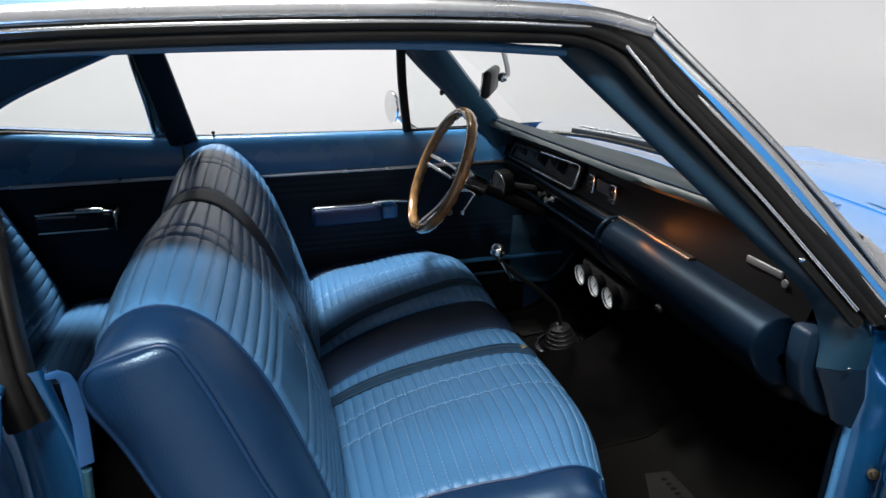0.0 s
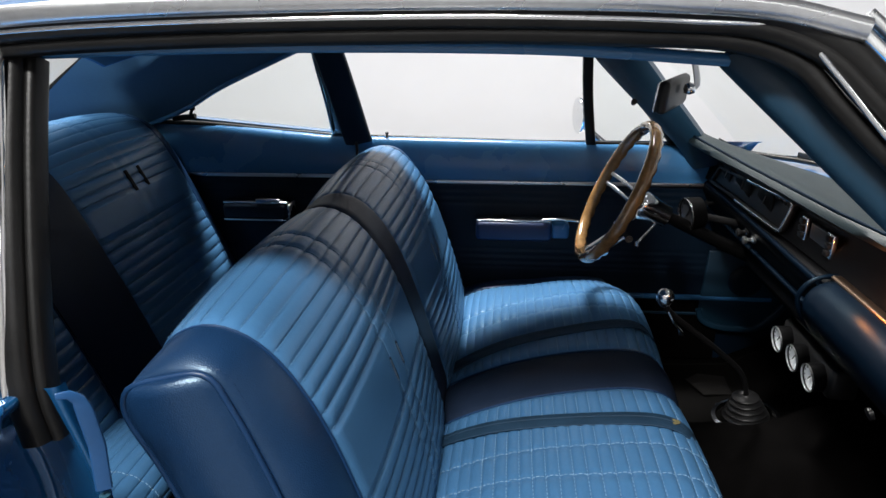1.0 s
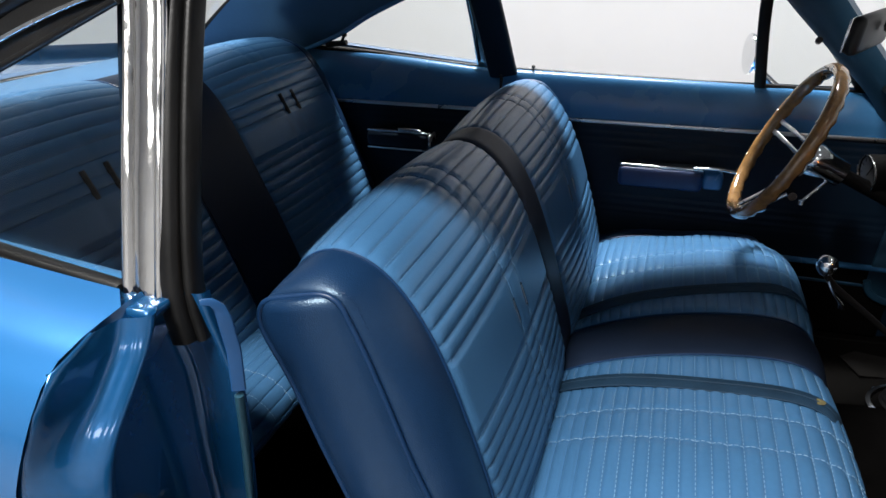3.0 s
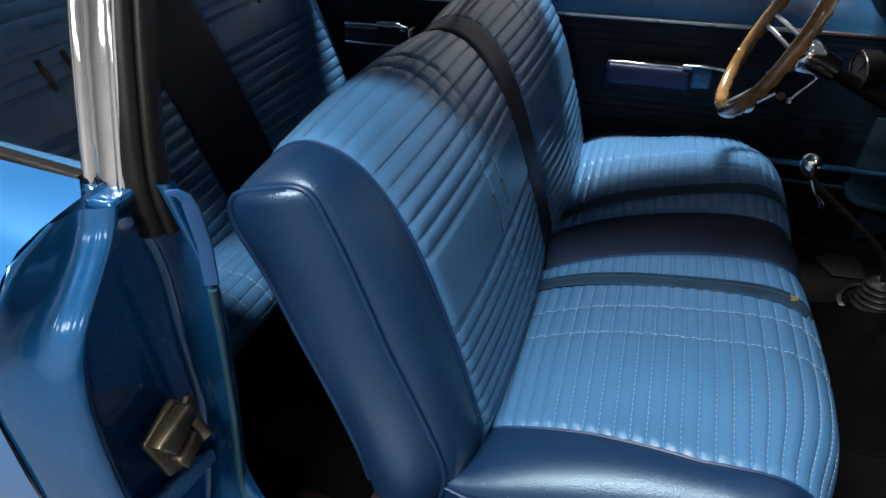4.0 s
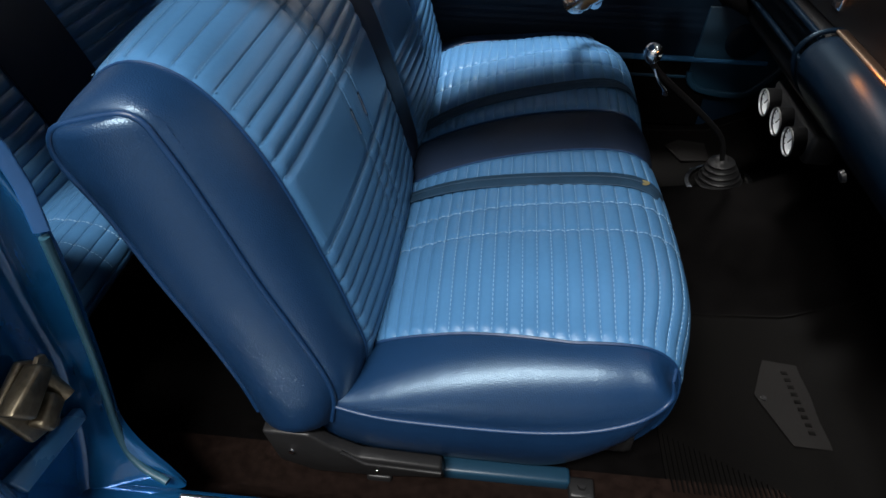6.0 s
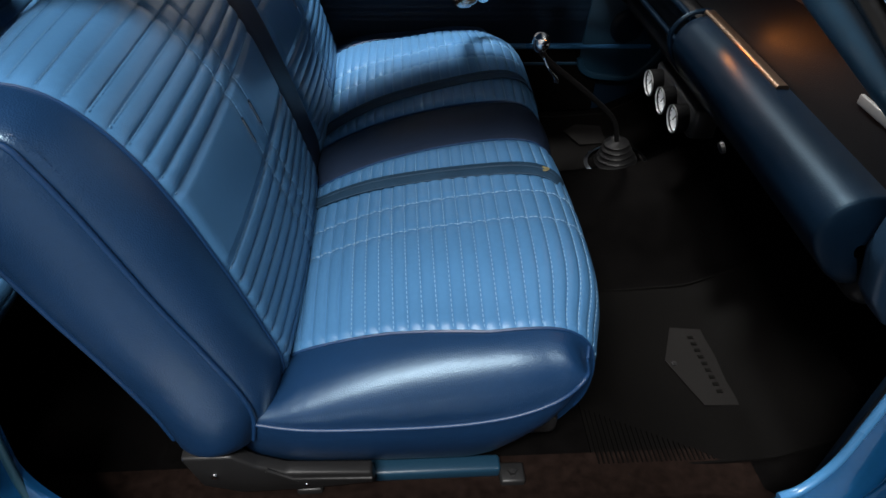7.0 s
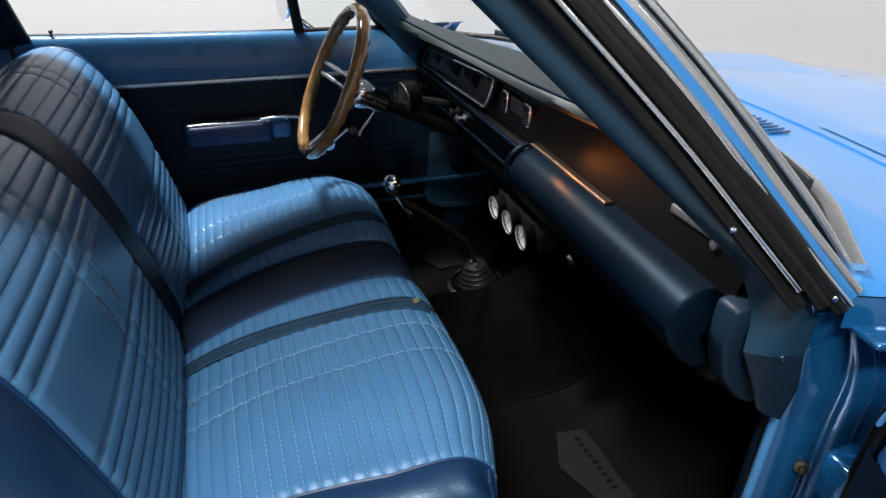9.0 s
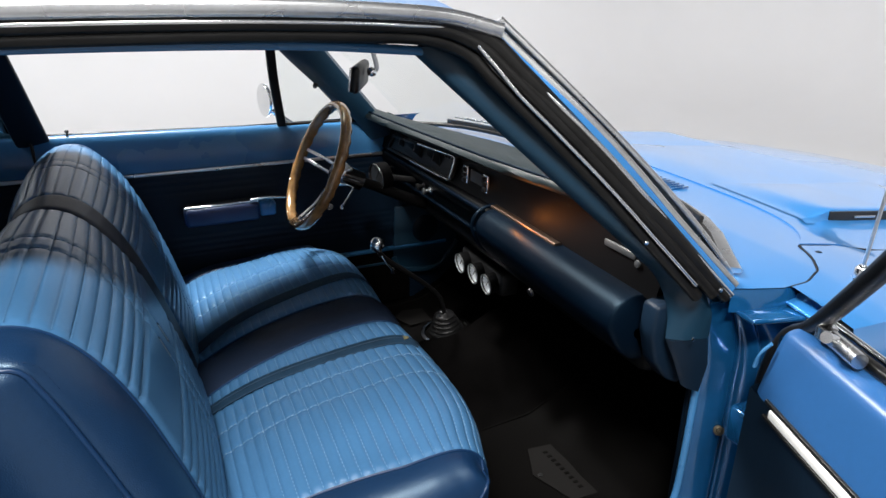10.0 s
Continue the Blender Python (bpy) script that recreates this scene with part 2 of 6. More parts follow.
def tube(path, r, n=10, up=(0, 0, 1), closed=False):
    return sweep(path, circle(r, n), up, closed)


def box(c, size, bevel=0.004, turn=None, seg=2):
    bm = bmesh.new()
    bmesh.ops.create_cube(bm, size=1)
    bmesh.ops.scale(bm, vec=size, verts=bm.verts)
    if bevel:
        bmesh.ops.bevel(bm, geom=bm.edges[:], offset=min(bevel, min(size) * 0.45), segments=seg, affect="EDGES", profile=0.5)
    m = Matrix.Translation(c) @ (turn if turn is not None else Matrix())
    bmesh.ops.transform(bm, matrix=m, verts=bm.verts)
    return bm


def slab(poly, off, bevel=0.003):
    """A flat polygon of points given a thickness by the vector off."""
    bm = bmesh.new()
    vs = [bm.verts.new(tuple(p)) for p in poly]
    f = bm.faces.new(vs)
    r = bmesh.ops.extrude_face_region(bm, geom=[f])
    bmesh.ops.translate(bm, vec=off, verts=[g for g in r["geom"] if isinstance(g, bmesh.types.BMVert)])
    bmesh.ops.recalc_face_normals(bm, faces=bm.faces[:])
    if bevel:
        bmesh.ops.bevel(bm, geom=bm.edges[:], offset=bevel, segments=2, affect="EDGES", profile=0.5)
    return bm


def rod(a, b, r0, r1=None, n=12):
    """A round bar from a to b."""
    r1 = r0 if r1 is None else r1
    pts = straight([a, b], 3)
    d = Vector(b) - Vector(a)
    up = (0, 1, 0) if abs(d.normalized().y) < 0.9 else (1, 0, 0)
    return sweep(pts, circle(1, n), up, scale=[r0, (r0 + r1) / 2, r1])


def lathe(profile, n=24, m=None, cap=True):
    """A turned body: (radius, height) round z, then placed by m."""
    rows = [[(r * math.cos(2 * math.pi * i / n), r * math.sin(2 * math.pi * i / n), h) for i in range(n)] for r, h in profile]
    bm = grid(rows, closed_v=True)
    if cap:
        caps(bm)
    bmesh.ops.recalc_face_normals(bm, faces=bm.faces[:])
    if m is not None:
        bmesh.ops.transform(bm, matrix=m, verts=bm.verts)
    return bm


def join(*bms):
    out = bmesh.new()
    for b in bms:
        me = bpy.data.meshes.new("tmp")
        b.to_mesh(me)
        b.free()
        out.from_mesh(me)
        bpy.data.meshes.remove(me)
    return out


def smoothstep(a, b, x):
    t = min(1, max(0, (x - a) / (b - a)))
    return t * t * (3 - 2 * t)


def dashes(pts, normal, length=0.005, gap=0.0045, r=0.0006):
    """Rows of single stitches along a line of points."""
    p = np.array(pts, float)
    s = np.concatenate([[0], np.cumsum(np.linalg.norm(np.diff(p, axis=0), axis=1))])
    out = []
    a = 0.0
    while a + length < s[-1]:
        q = [np.array([np.interp(v, s, p[:, i]) for i in range(3)]) for v in (a, a + length)]
        out.append(q)
        a += length + gap
    return out


def stitch_mesh(segs, r=0.0006):
    verts, faces = [], []
    for a, b in segs:
        d = b - a
        d = d / (np.linalg.norm(d) + 1e-9)
        e = np.cross(d, (0.31, 0.2, 0.93))
        e = e / np.linalg.norm(e) * r
        f = np.cross(d, e)
        k = len(verts)
        for c in (a, b):
            verts += [tuple(c + e), tuple(c + f), tuple(c - e), tuple(c - f)]
        for i in range(4):
            faces.append((k + i, k + (i + 1) % 4, k + 4 + (i + 1) % 4, k + 4 + i))
    me = bpy.data.meshes.new("tmp")
    me.from_pydata(verts, [], faces)
    bm = bmesh.new()
    bm.from_mesh(me)
    bpy.data.meshes.remove(me)
    return bm


# ---- seats ----
DENSE = 2  # samples of a pleated skin for each point of its profile


def pleat(s, pitch, depth, flat=()):
    """Puffed height of a pleated surface at arc length s; flat: (from, to) spans left smooth."""
    for a, b in flat:
        if a < s < b:
            e = min(s - a, b - s) / pitch
            return depth * min(1.0, 0.45 + 1.1 * e) if e < 0.55 else depth * 1.03
    q = abs(math.sin(math.pi * s / pitch))
    return depth * q ** 0.27


def loop_frames(prof):
    """Arc lengths and outward normals of an (x, z) profile that runs front-bottom, up, over the top and back."""
    p = np.array(prof)
    d = np.gradient(p, axis=0)
    d /= np.linalg.norm(d, axis=1)[:, None]
    nrm = np.stack([d[:, 1], -d[:, 0]], 1)
    s = np.concatenate([[0], np.cumsum(np.linalg.norm(np.diff(p, axis=0), axis=1))])
    return p, nrm, s


def splay(x):
    """How far the cushion's edges spread towards its front."""
    return float(np.interp(x, [0.34, 0.50, 0.66, 0.84], [0.0, 0.014, 0.040, 0.042]))


def sag(x):
    """How far the cushion's outer edges sink along their length."""
    return float(np.interp(x, [0.36, 0.50, 0.66, 0.84], [0.0, 0.013, 0.024, 0.030]))


def cushion_fall(x, d, far):
    """How far the cushion sinks, and its nose draws back, at d metres from an outer edge."""
    k = math.exp(-(d / 0.10) ** 2)
    fall = sag(x) * k
    if far:
        fall += (0.008 * smoothstep(0.62, 0.80, x) - 0.030 * smoothstep(0.60, 0.36, x)) * math.exp(-(d / 0.22) ** 2)
    return fall, 0.022 * smoothstep(0.70, 0.85, x) * math.exp(-(d / 0.07) ** 2)


def pleated(prof, ya, yb, pitch, depth, s_range, flat=(), seams=(), ny=40, crown=0.0, phase=0.0, spread=0):
    """A pleated skin over a profile, from side ya to yb, with cross seams pressed in at the given sides."""
    k = np.arange(len(prof))
    fine = np.linspace(0, len(prof) - 1, len(prof) * DENSE)
    p, nrm, s = loop_frames(np.stack([np.interp(fine, k, np.array(prof)[:, i]) for i in (0, 1)], 1))
    rows = []
    for y in np.linspace(ya, yb, ny):
        edge = min(y - ya, yb - y)
        row = []
        for (x, z), (nx, nz), a in zip(p, nrm, s):
            h = pleat(a + phase, pitch, depth, flat)
            if flat:
                h *= 1 - 0.45 * smoothstep(0.45, 0.56, a)
            for c in seams:
                h -= depth * 0.45 * math.exp(-((y - c) / 0.005) ** 2)
            h *= smoothstep(-0.002, 0.014, edge)
            h += crown * (1 - ((2 * y - ya - yb) / (yb - ya)) ** 2) * smoothstep(0, 0.1, a) * smoothstep(0, 0.1, s[-1] - a)
            w = (yb - y) / (yb - ya) if spread < 0 else (y - ya) / (yb - ya)
            drop, pull = cushion_fall(x, (y - ya) if spread < 0 else (yb - y), spread > 0) if spread else (0, 0)
            row.append((x + nx * h - pull, y + spread * splay(x) * w, z + nz * h - drop))
        rows.append(row)
    return rows


def seam_lines(prof, ya, yb, pitch, s_range, flat=(), lift=0.0015, phase=0.0, spread=0, crown=0.0):
    """Thread segments in the grooves between pleats."""
    p, nrm, s = loop_frames(prof)
    out = []
    k = 0
    while True:
        a = k * pitch - phase
        k += 1
        if a > s_range[1]:
            break
        if a < s_range[0] or any(f[0] + 0.01 < a + phase < f[1] - 0.01 for f in flat):
            continue
        x, z = np.interp(a, s, p[:, 0]), np.interp(a, s, p[:, 1])
        nx, nz = np.interp(a, s, nrm[:, 0]), np.interp(a, s, nrm[:, 1])
        y0, y1 = (ya - splay(x), yb) if spread < 0 else (ya, yb + splay(x)) if spread > 0 else (ya, yb)
        line = []
        edge = smoothstep(0, 0.1, a) * smoothstep(0, 0.1, s[-1] - a)
        for t in np.linspace(0, 1, 24):
            y = y0 + 0.008 + (y1 - y0 - 0.016) * t
            h = lift + crown * (1 - (2 * t - 1) ** 2) * edge
            drop, pull = cushion_fall(x, y - y0 if spread < 0 else y1 - y, spread > 0) if spread else (0, 0)
            line.append((x + nx * h - pull, y, z + nz * h - drop))
        out += dashes(line, None)
    return out


def cross_seam(rows, ya, yb, y, i0, i1, lift):
    """Thread that runs over the pleats at side y."""
    k = int(round((y - ya) / (yb - ya) * (len(rows) - 1)))
    r = np.array(rows[k])[i0 * DENSE:i1 * DENSE]
    return dashes(r + np.array(lift), None, 0.006, 0.003)


CUSHION = flow([(0.285, 0.400), (0.335, 0.430), (0.40, 0.466), (0.48, 0.500), (0.57, 0.527), (0.66, 0.545), (0.745, 0.554), (0.803, 0.548), (0.842, 0.522), (0.861, 0.47), (0.86, 0.40), (0.84, 0.345), (0.81, 0.30)], 260)
CUSHION = CUSHION[::-1]
BACK = flow([(0.315, 0.37), (0.334, 0.457), (0.318, 0.535), (0.296, 0.615), (0.272, 0.69), (0.246, 0.765), (0.217, 0.83), (0.182, 0.885), (0.143, 0.922), (0.10, 0.938), (0.06, 0.932), (0.025, 0.905), (0.005, 0.855), (0.018, 0.78), (0.05, 0.695), (0.09, 0.59), (0.13, 0.47), (0.16, 0.37), (0.185, 0.335)], 360)
BACK_END = flow([(0.288, 0.37), (0.297, 0.43), (0.286, 0.49), (0.253, 0.58), (0.217, 0.67), (0.186, 0.762), (0.159, 0.838), (0.139, 0.886), (0.130, 0.905), (0.117, 0.9145), (0.098, 0.915), (0.050, 0.903), (0.022, 0.893), (0.009, 0.878), (0.006, 0.855), (0.014, 0.828), (0.043, 0.764), (0.079, 0.659), (0.118, 0.553), (0.152, 0.445), (0.170, 0.365), (0.185, 0.345)], 360)
SEAT_MID = 0.025
NEAR_IN, FAR_IN = -0.537, 0.572
NEAR_OUT, FAR_OUT = -0.66, 0.705


def bolster(ya, yb, prof_in, prof_out, n=14, bulge=0.5):
    """A smooth roll between two profiles at the sides ya and yb."""
    rows = []
    for k in range(n):
        t = k / (n - 1)
        w = 1 - math.cos(t * math.pi / 2)
        y = ya + (yb - ya) * math.sin(t * math.pi / 2)
        rows.append([(a[0] + (b[0] - a[0]) * w, y, a[1] + (b[1] - a[1]) * w) for a, b in zip(prof_in, prof_out)])
    return rows


def front_seat():
    seat = thing("front_bench_seat", (0.35, 0.02, 0.20), "blue pleated vinyl front bench seat with a navy centre strip", "car seat")
    # cushion
    pitch, depth = 0.0242, 0.0072
    for name, ya, yb, seams in (("cushion_panel", NEAR_IN, -0.062, (-0.252, -0.328)), ("cushion_panel", 0.107, FAR_IN, (0.315, 0.395))):
        sp = -1 if ya < 0 else 1
        rows = pleated(CUSHION, ya, yb, pitch, depth, None, seams=seams, ny=64, crown=0.010, spread=sp)
        panel = part(name, grid(rows, flip=True), VINYL, seat, "light blue vinyl cushion panel with narrow cross pleats")
        segs = seam_lines(CUSHION, ya, yb, pitch, (0.12, 0.66), lift=0.0046, spread=sp, crown=0.010)
        for c in seams:
            segs += cross_seam(rows, ya, yb, c, 70, 245, (0, 0, 0.0022))
        part("stitching", stitch_mesh(segs, 0.00065), THREAD, panel, "pale stitching in the seams")["kind"] = "stuff"
        for y in (ya, yb):
            edge = []
            for x, z in CUSHION[20:250:4]:
                out = y in (NEAR_IN, FAR_IN)
                drop, pull = cushion_fall(x, 0, y > 0) if out else (0, 0)
                edge.append((x - pull, y + (sp * splay(x) if out else 0), z + 0.002 - drop))
            part("welt", tube(edge, 0.0028, 6, up=(0, 1, 0)), PIPING, panel)
    rows = pleated(CUSHION, -0.060, 0.105, 5, 0.004, None, ny=24, crown=0.010)
    part("centre_strip", grid(rows, flip=True), NAVY, seat, "smooth navy vinyl centre strip")
    # side rolls with their piping and the skirt under them
    i0 = min(range(130), key=lambda i: abs(CUSHION[i][1] - 0.520) + (1 if CUSHION[i][0] < 0.80 else 0))
    c0 = CUSHION[i0]
    top = [CUSHION[int(round(i))] for i in np.linspace(i0, 257, 170)]
    for near in (True, False):
        yi, sg, sh = (NEAR_IN, -1, 0.0) if near else (FAR_IN, 1, 0.045)
        f0, p0 = cushion_fall(c0[0], 0, not near)
        tip = (c0[0] - p0, abs(yi) + splay(c0[0]) - sh, c0[1] - f0)
        low = flow([tip, (tip[0] - 0.003, tip[1] + 0.016, tip[2] - 0.020), (0.806, 0.636, 0.480), (0.770, 0.650, 0.447), (0.71, 0.658, 0.422), (0.64, 0.661, 0.408), (0.56, 0.661, 0.401), (0.43, 0.660, 0.400), (0.36, 0.658, 0.403), (0.30, 0.65, 0.408), (0.262, 0.64, 0.41)], 170)
        rows = []
        for k in range(22):
            a = k / 21 * math.pi / 2
            w = 1 - math.cos(a) ** 0.85
            v = math.sin(a) ** 0.85
            row = []
            for p, q in zip(top, low):
                y0 = yi + sg * splay(p[0])
                fall, pull = cushion_fall(p[0], 0, not near)
                puff = 0.008 * math.sin(2 * a) * smoothstep(0.0, 0.10, 0.82 - q[0])
                x0, z0 = p[0] - pull, p[1] - fall
                f = 0.35 * smoothstep(0.5, 1.8, (z0 - q[2]) / max(0.01, abs(q[1] + sh - abs(y0))))
                u, g = w + (k / 21 - w) * f, v + (k / 21 - v) * f
                row.append((x0 + (q[0] - x0) * u, y0 + (sg * (q[1] + sh) - y0) * g + sg * puff * 0.6, z0 + (q[2] - z0) * u + puff))
            rows.append(row)
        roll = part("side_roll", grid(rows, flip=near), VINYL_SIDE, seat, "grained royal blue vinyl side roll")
        pipe = [(x + 0.001, sg * (y + sh + 0.002), z) for x, y, z in low[::3]]
        part("piping", tube(pipe, 0.0036, 8, up=(0, 1, 0)), PIPING, roll)
        sk = []
        for t in np.linspace(0, 1, 10):
            sk.append([(x - 0.05 * t * smoothstep(0.66, 0.83, x), sg * (y + sh - 0.030 * t * t + 0.004 * math.sin(math.pi * t)), z - 0.003 - (z - 0.265 - 0.05 * smoothstep(0.62, 0.80, x)) * t) for x, y, z in low[::4]])
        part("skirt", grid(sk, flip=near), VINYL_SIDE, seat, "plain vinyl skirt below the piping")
        rows = []
        for t in np.linspace(0, 1, 4):
            row = []
            for x, z in CUSHION[:i0 + 1:4]:
                pull = cushion_fall(x, 0, not near)[1]
                k = (tip[2] - z) / (tip[2] - 0.30)
                a = (x - pull, yi + sg * splay(x), z - f0)
                b = (tip[0] - 0.05 * k, sg * (tip[1] + sh - 0.026 * k * k), z - f0)
                row.append(tuple(u + (w - u) * t for u, w in zip(a, b)))
            rows.append(row)
        part("nose_side", grid(rows, flip=near), VINYL_SIDE, seat)
    part("base_pan", box((0.55, SEAT_MID, 0.285), (0.50, 1.24, 0.05), 0.015), PLASTIC, seat, "dark seat base")
    # backrest: two pleated halves, a sunk centre strip, grained ends
    pitch, depth = 0.0272, 0.0082
    flat = ((0.302, 0.437),)
    for ya, yb, seams in ((-0.57, -0.028, (-0.298, -0.238)), (0.072, 0.625, (0.305, 0.365))):
        rows = pleated(BACK, ya, yb, pitch, depth, None, flat, seams=seams, ny=64, crown=0.012, phase=0.008)
        half = part("backrest_panel", grid(rows, flip=True), VINYL, seat, "light blue pleated backrest half with a smooth band")
        segs = seam_lines(BACK, ya, yb, pitch, (0.09, 0.80), flat, 0.0052, phase=0.008, crown=0.012)
        for c in seams:
            segs += cross_seam(rows, ya, yb, c, 30, 245, (0.0012, 0, 0.0006))
        part("stitching", stitch_mesh(segs, 0.0006), THREAD_DIM, half, "pale stitching in the seams")["kind"] = "stuff"
        for y in (ya, yb):
            edge = [(x + 0.001, y, z) for x, z in BACK[10:330:4]]
            part("welt", tube(edge, 0.0028, 6, up=(0, 1, 0)), PIPING, half)
        for c in seams:
            k = [p for p in BACK if 0.694 < p[1] < 0.742 and p[0] > 0.15]
            slot = part("slot_trim", tube([(x + 0.0165, c, z + 0.006) for x, z in k[::2]], 0.0036, 8, up=(0, 1, 0)), NAVY, half, "narrow dark trim slot")
            part("slot_edge", tube([(x + 0.0195, c - 0.0022, z + 0.004) for x, z in k[::2]], 0.0011, 6, up=(0, 1, 0)), STEEL, slot, "thin bright edge")
    deep = [(x * 0.985 + 0.006, z + 0.001) for x, z in BACK]
    part("centre_strip", grid(pleated(deep, -0.036, 0.080, 5, 0.006, None, ny=14), flip=True), NAVY, seat, "sunk navy vinyl strip between the backrest halves")
    for near in (True, False):
        yi, yo = (-0.57, -0.648) if near else (0.625, 0.70)
        rows = bolster(yi, yo, BACK, BACK_END)
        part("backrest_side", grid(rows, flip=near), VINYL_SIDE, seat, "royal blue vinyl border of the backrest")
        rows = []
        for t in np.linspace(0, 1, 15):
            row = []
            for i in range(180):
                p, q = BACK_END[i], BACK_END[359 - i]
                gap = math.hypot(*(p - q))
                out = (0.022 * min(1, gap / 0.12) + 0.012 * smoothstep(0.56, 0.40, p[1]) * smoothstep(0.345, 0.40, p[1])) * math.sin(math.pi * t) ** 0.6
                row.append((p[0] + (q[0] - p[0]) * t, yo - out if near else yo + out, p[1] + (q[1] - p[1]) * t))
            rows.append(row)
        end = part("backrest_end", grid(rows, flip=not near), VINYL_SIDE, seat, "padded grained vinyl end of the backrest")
        stitch = [(x * 0.985 + 0.006, yo + (0.006 if near else -0.006), z - 0.001) for x, z in BACK_END[0:250]]
        part("stitching", stitch_mesh(dashes([(a + 0.0115, b, c + 0.004) for a, b, c in stitch], None), 0.0005), PIPING, end, "tonal stitching beside the piping")["kind"] = "stuff"
        path = [(x, yo + (-0.003 if near else 0.003), z) for x, z in BACK_END[0:350:3]]
        part("piping", tube(path, 0.0042, 8, up=(0, 1, 0)), PIPING, end)
    # bottom closing of the backrest and hinge covers
    part("backrest_underside", box((0.24, SEAT_MID, 0.352), (0.12, 1.24, 0.03), 0.01), VINYL_SIDE, seat)
    for y in (-0.662, 0.708):
        prof = [(0.17, 0.345), (0.25, 0.345), (0.285, 0.315), (0.33, 0.292), (0.47, 0.284), (0.475, 0.252), (0.36, 0.238), (0.25, 0.236), (0.19, 0.262)]
        s = -1 if y < 0 else 1
        cover = part("hinge_cover", slab([(x, y - s * 0.02, z) for x, z in prof], (0, s * 0.026, 0), 0.005), PLASTIC, seat, "black plastic hinge cover")
        part("screw", lathe([(0.0, 0), (0.006, 0), (0.005, 0.003), (0, 0.004)], 12, pose(0.215, y + s * 0.006, 0.293, 90 * (1 if s < 0 else -1), 0, 0)), CHROME, cover)
        part("screw", lathe([(0.0, 0), (0.004, 0), (0.003, 0.002), (0, 0.003)], 12, pose(0.36, y + s * 0.006, 0.255, 90 * (1 if s < 0 else -1), 0, 0)), CHROME, cover)
        part("rib", tube([(0.30, y + s * 0.006, 0.305), (0.34, y + s * 0.007, 0.277), (0.47, y + s * 0.007, 0.270)], 0.004, 8, up=(0, 1, 0)), PLASTIC, cover)
    for y in (-0.642, 0.69):
        part("seat_track", box((0.52, y * 0.975, 0.220), (0.35, 0.032, 0.028), 0.006), TRIM_SHADED, seat, "blue painted seat rail")
        for x in (0.36, 0.715):
            part("rail_foot", join(box((x, y, 0.213), (0.045, 0.040, 0.024), 0.005), lathe([(0, 0), (0.008, 0), (0.008, 0.007), (0, 0.008)], 6, pose(x, y, 0.225))), PLASTIC, seat)
    return seat


front_seat()


def belt_on_cushion(y_back, y_front, width, buckle_x=None):
    """A lap belt lying over the cushion from the backrest gap to the front edge."""
    strap = thing("seat_belt", (0.4, y_back, 0.45), "dull blue-grey lap belt lying across the front cushion", "seat belt", "front lap belts")
    c = CUSHION[::-1]
    pts = []
    for k in range(12, 215, 4):
        x, z = c[k]
        t = (k - 12) / 203
        pts.append((x, y_back + (y_front - y_back) * t ** 0.8, z + 0.017 + 0.003 * math.sin(9 * t)))
    part("webbing", sweep(pts, rounded(width, 0.0035, 0.4, 2)), BELT, strap)
    part("webbing_edge", tube([(p[0], p[1] + width * 0.15, p[2] + 0.002) for p in pts], 0.0016, 6), BELT, strap)
    if y_back < 0:
        p = pts[int(len(pts) * 0.80)]
        part("stain", lathe([(0, 0.0002), (0.010, 0.0001), (0.013, 0)], 9, Matrix.Translation((p[0], p[1] + 0.006, p[2] + 0.0024)) @ Matrix.Diagonal((1.0, 0.7, 1.0, 1.0))), STAIN, strap, "small yellowed stain on the webbing")
    return strap


belt_on_cushion(-0.140, -0.212, 0.042)
belt_on_cushion(0.150, 0.238, 0.042)


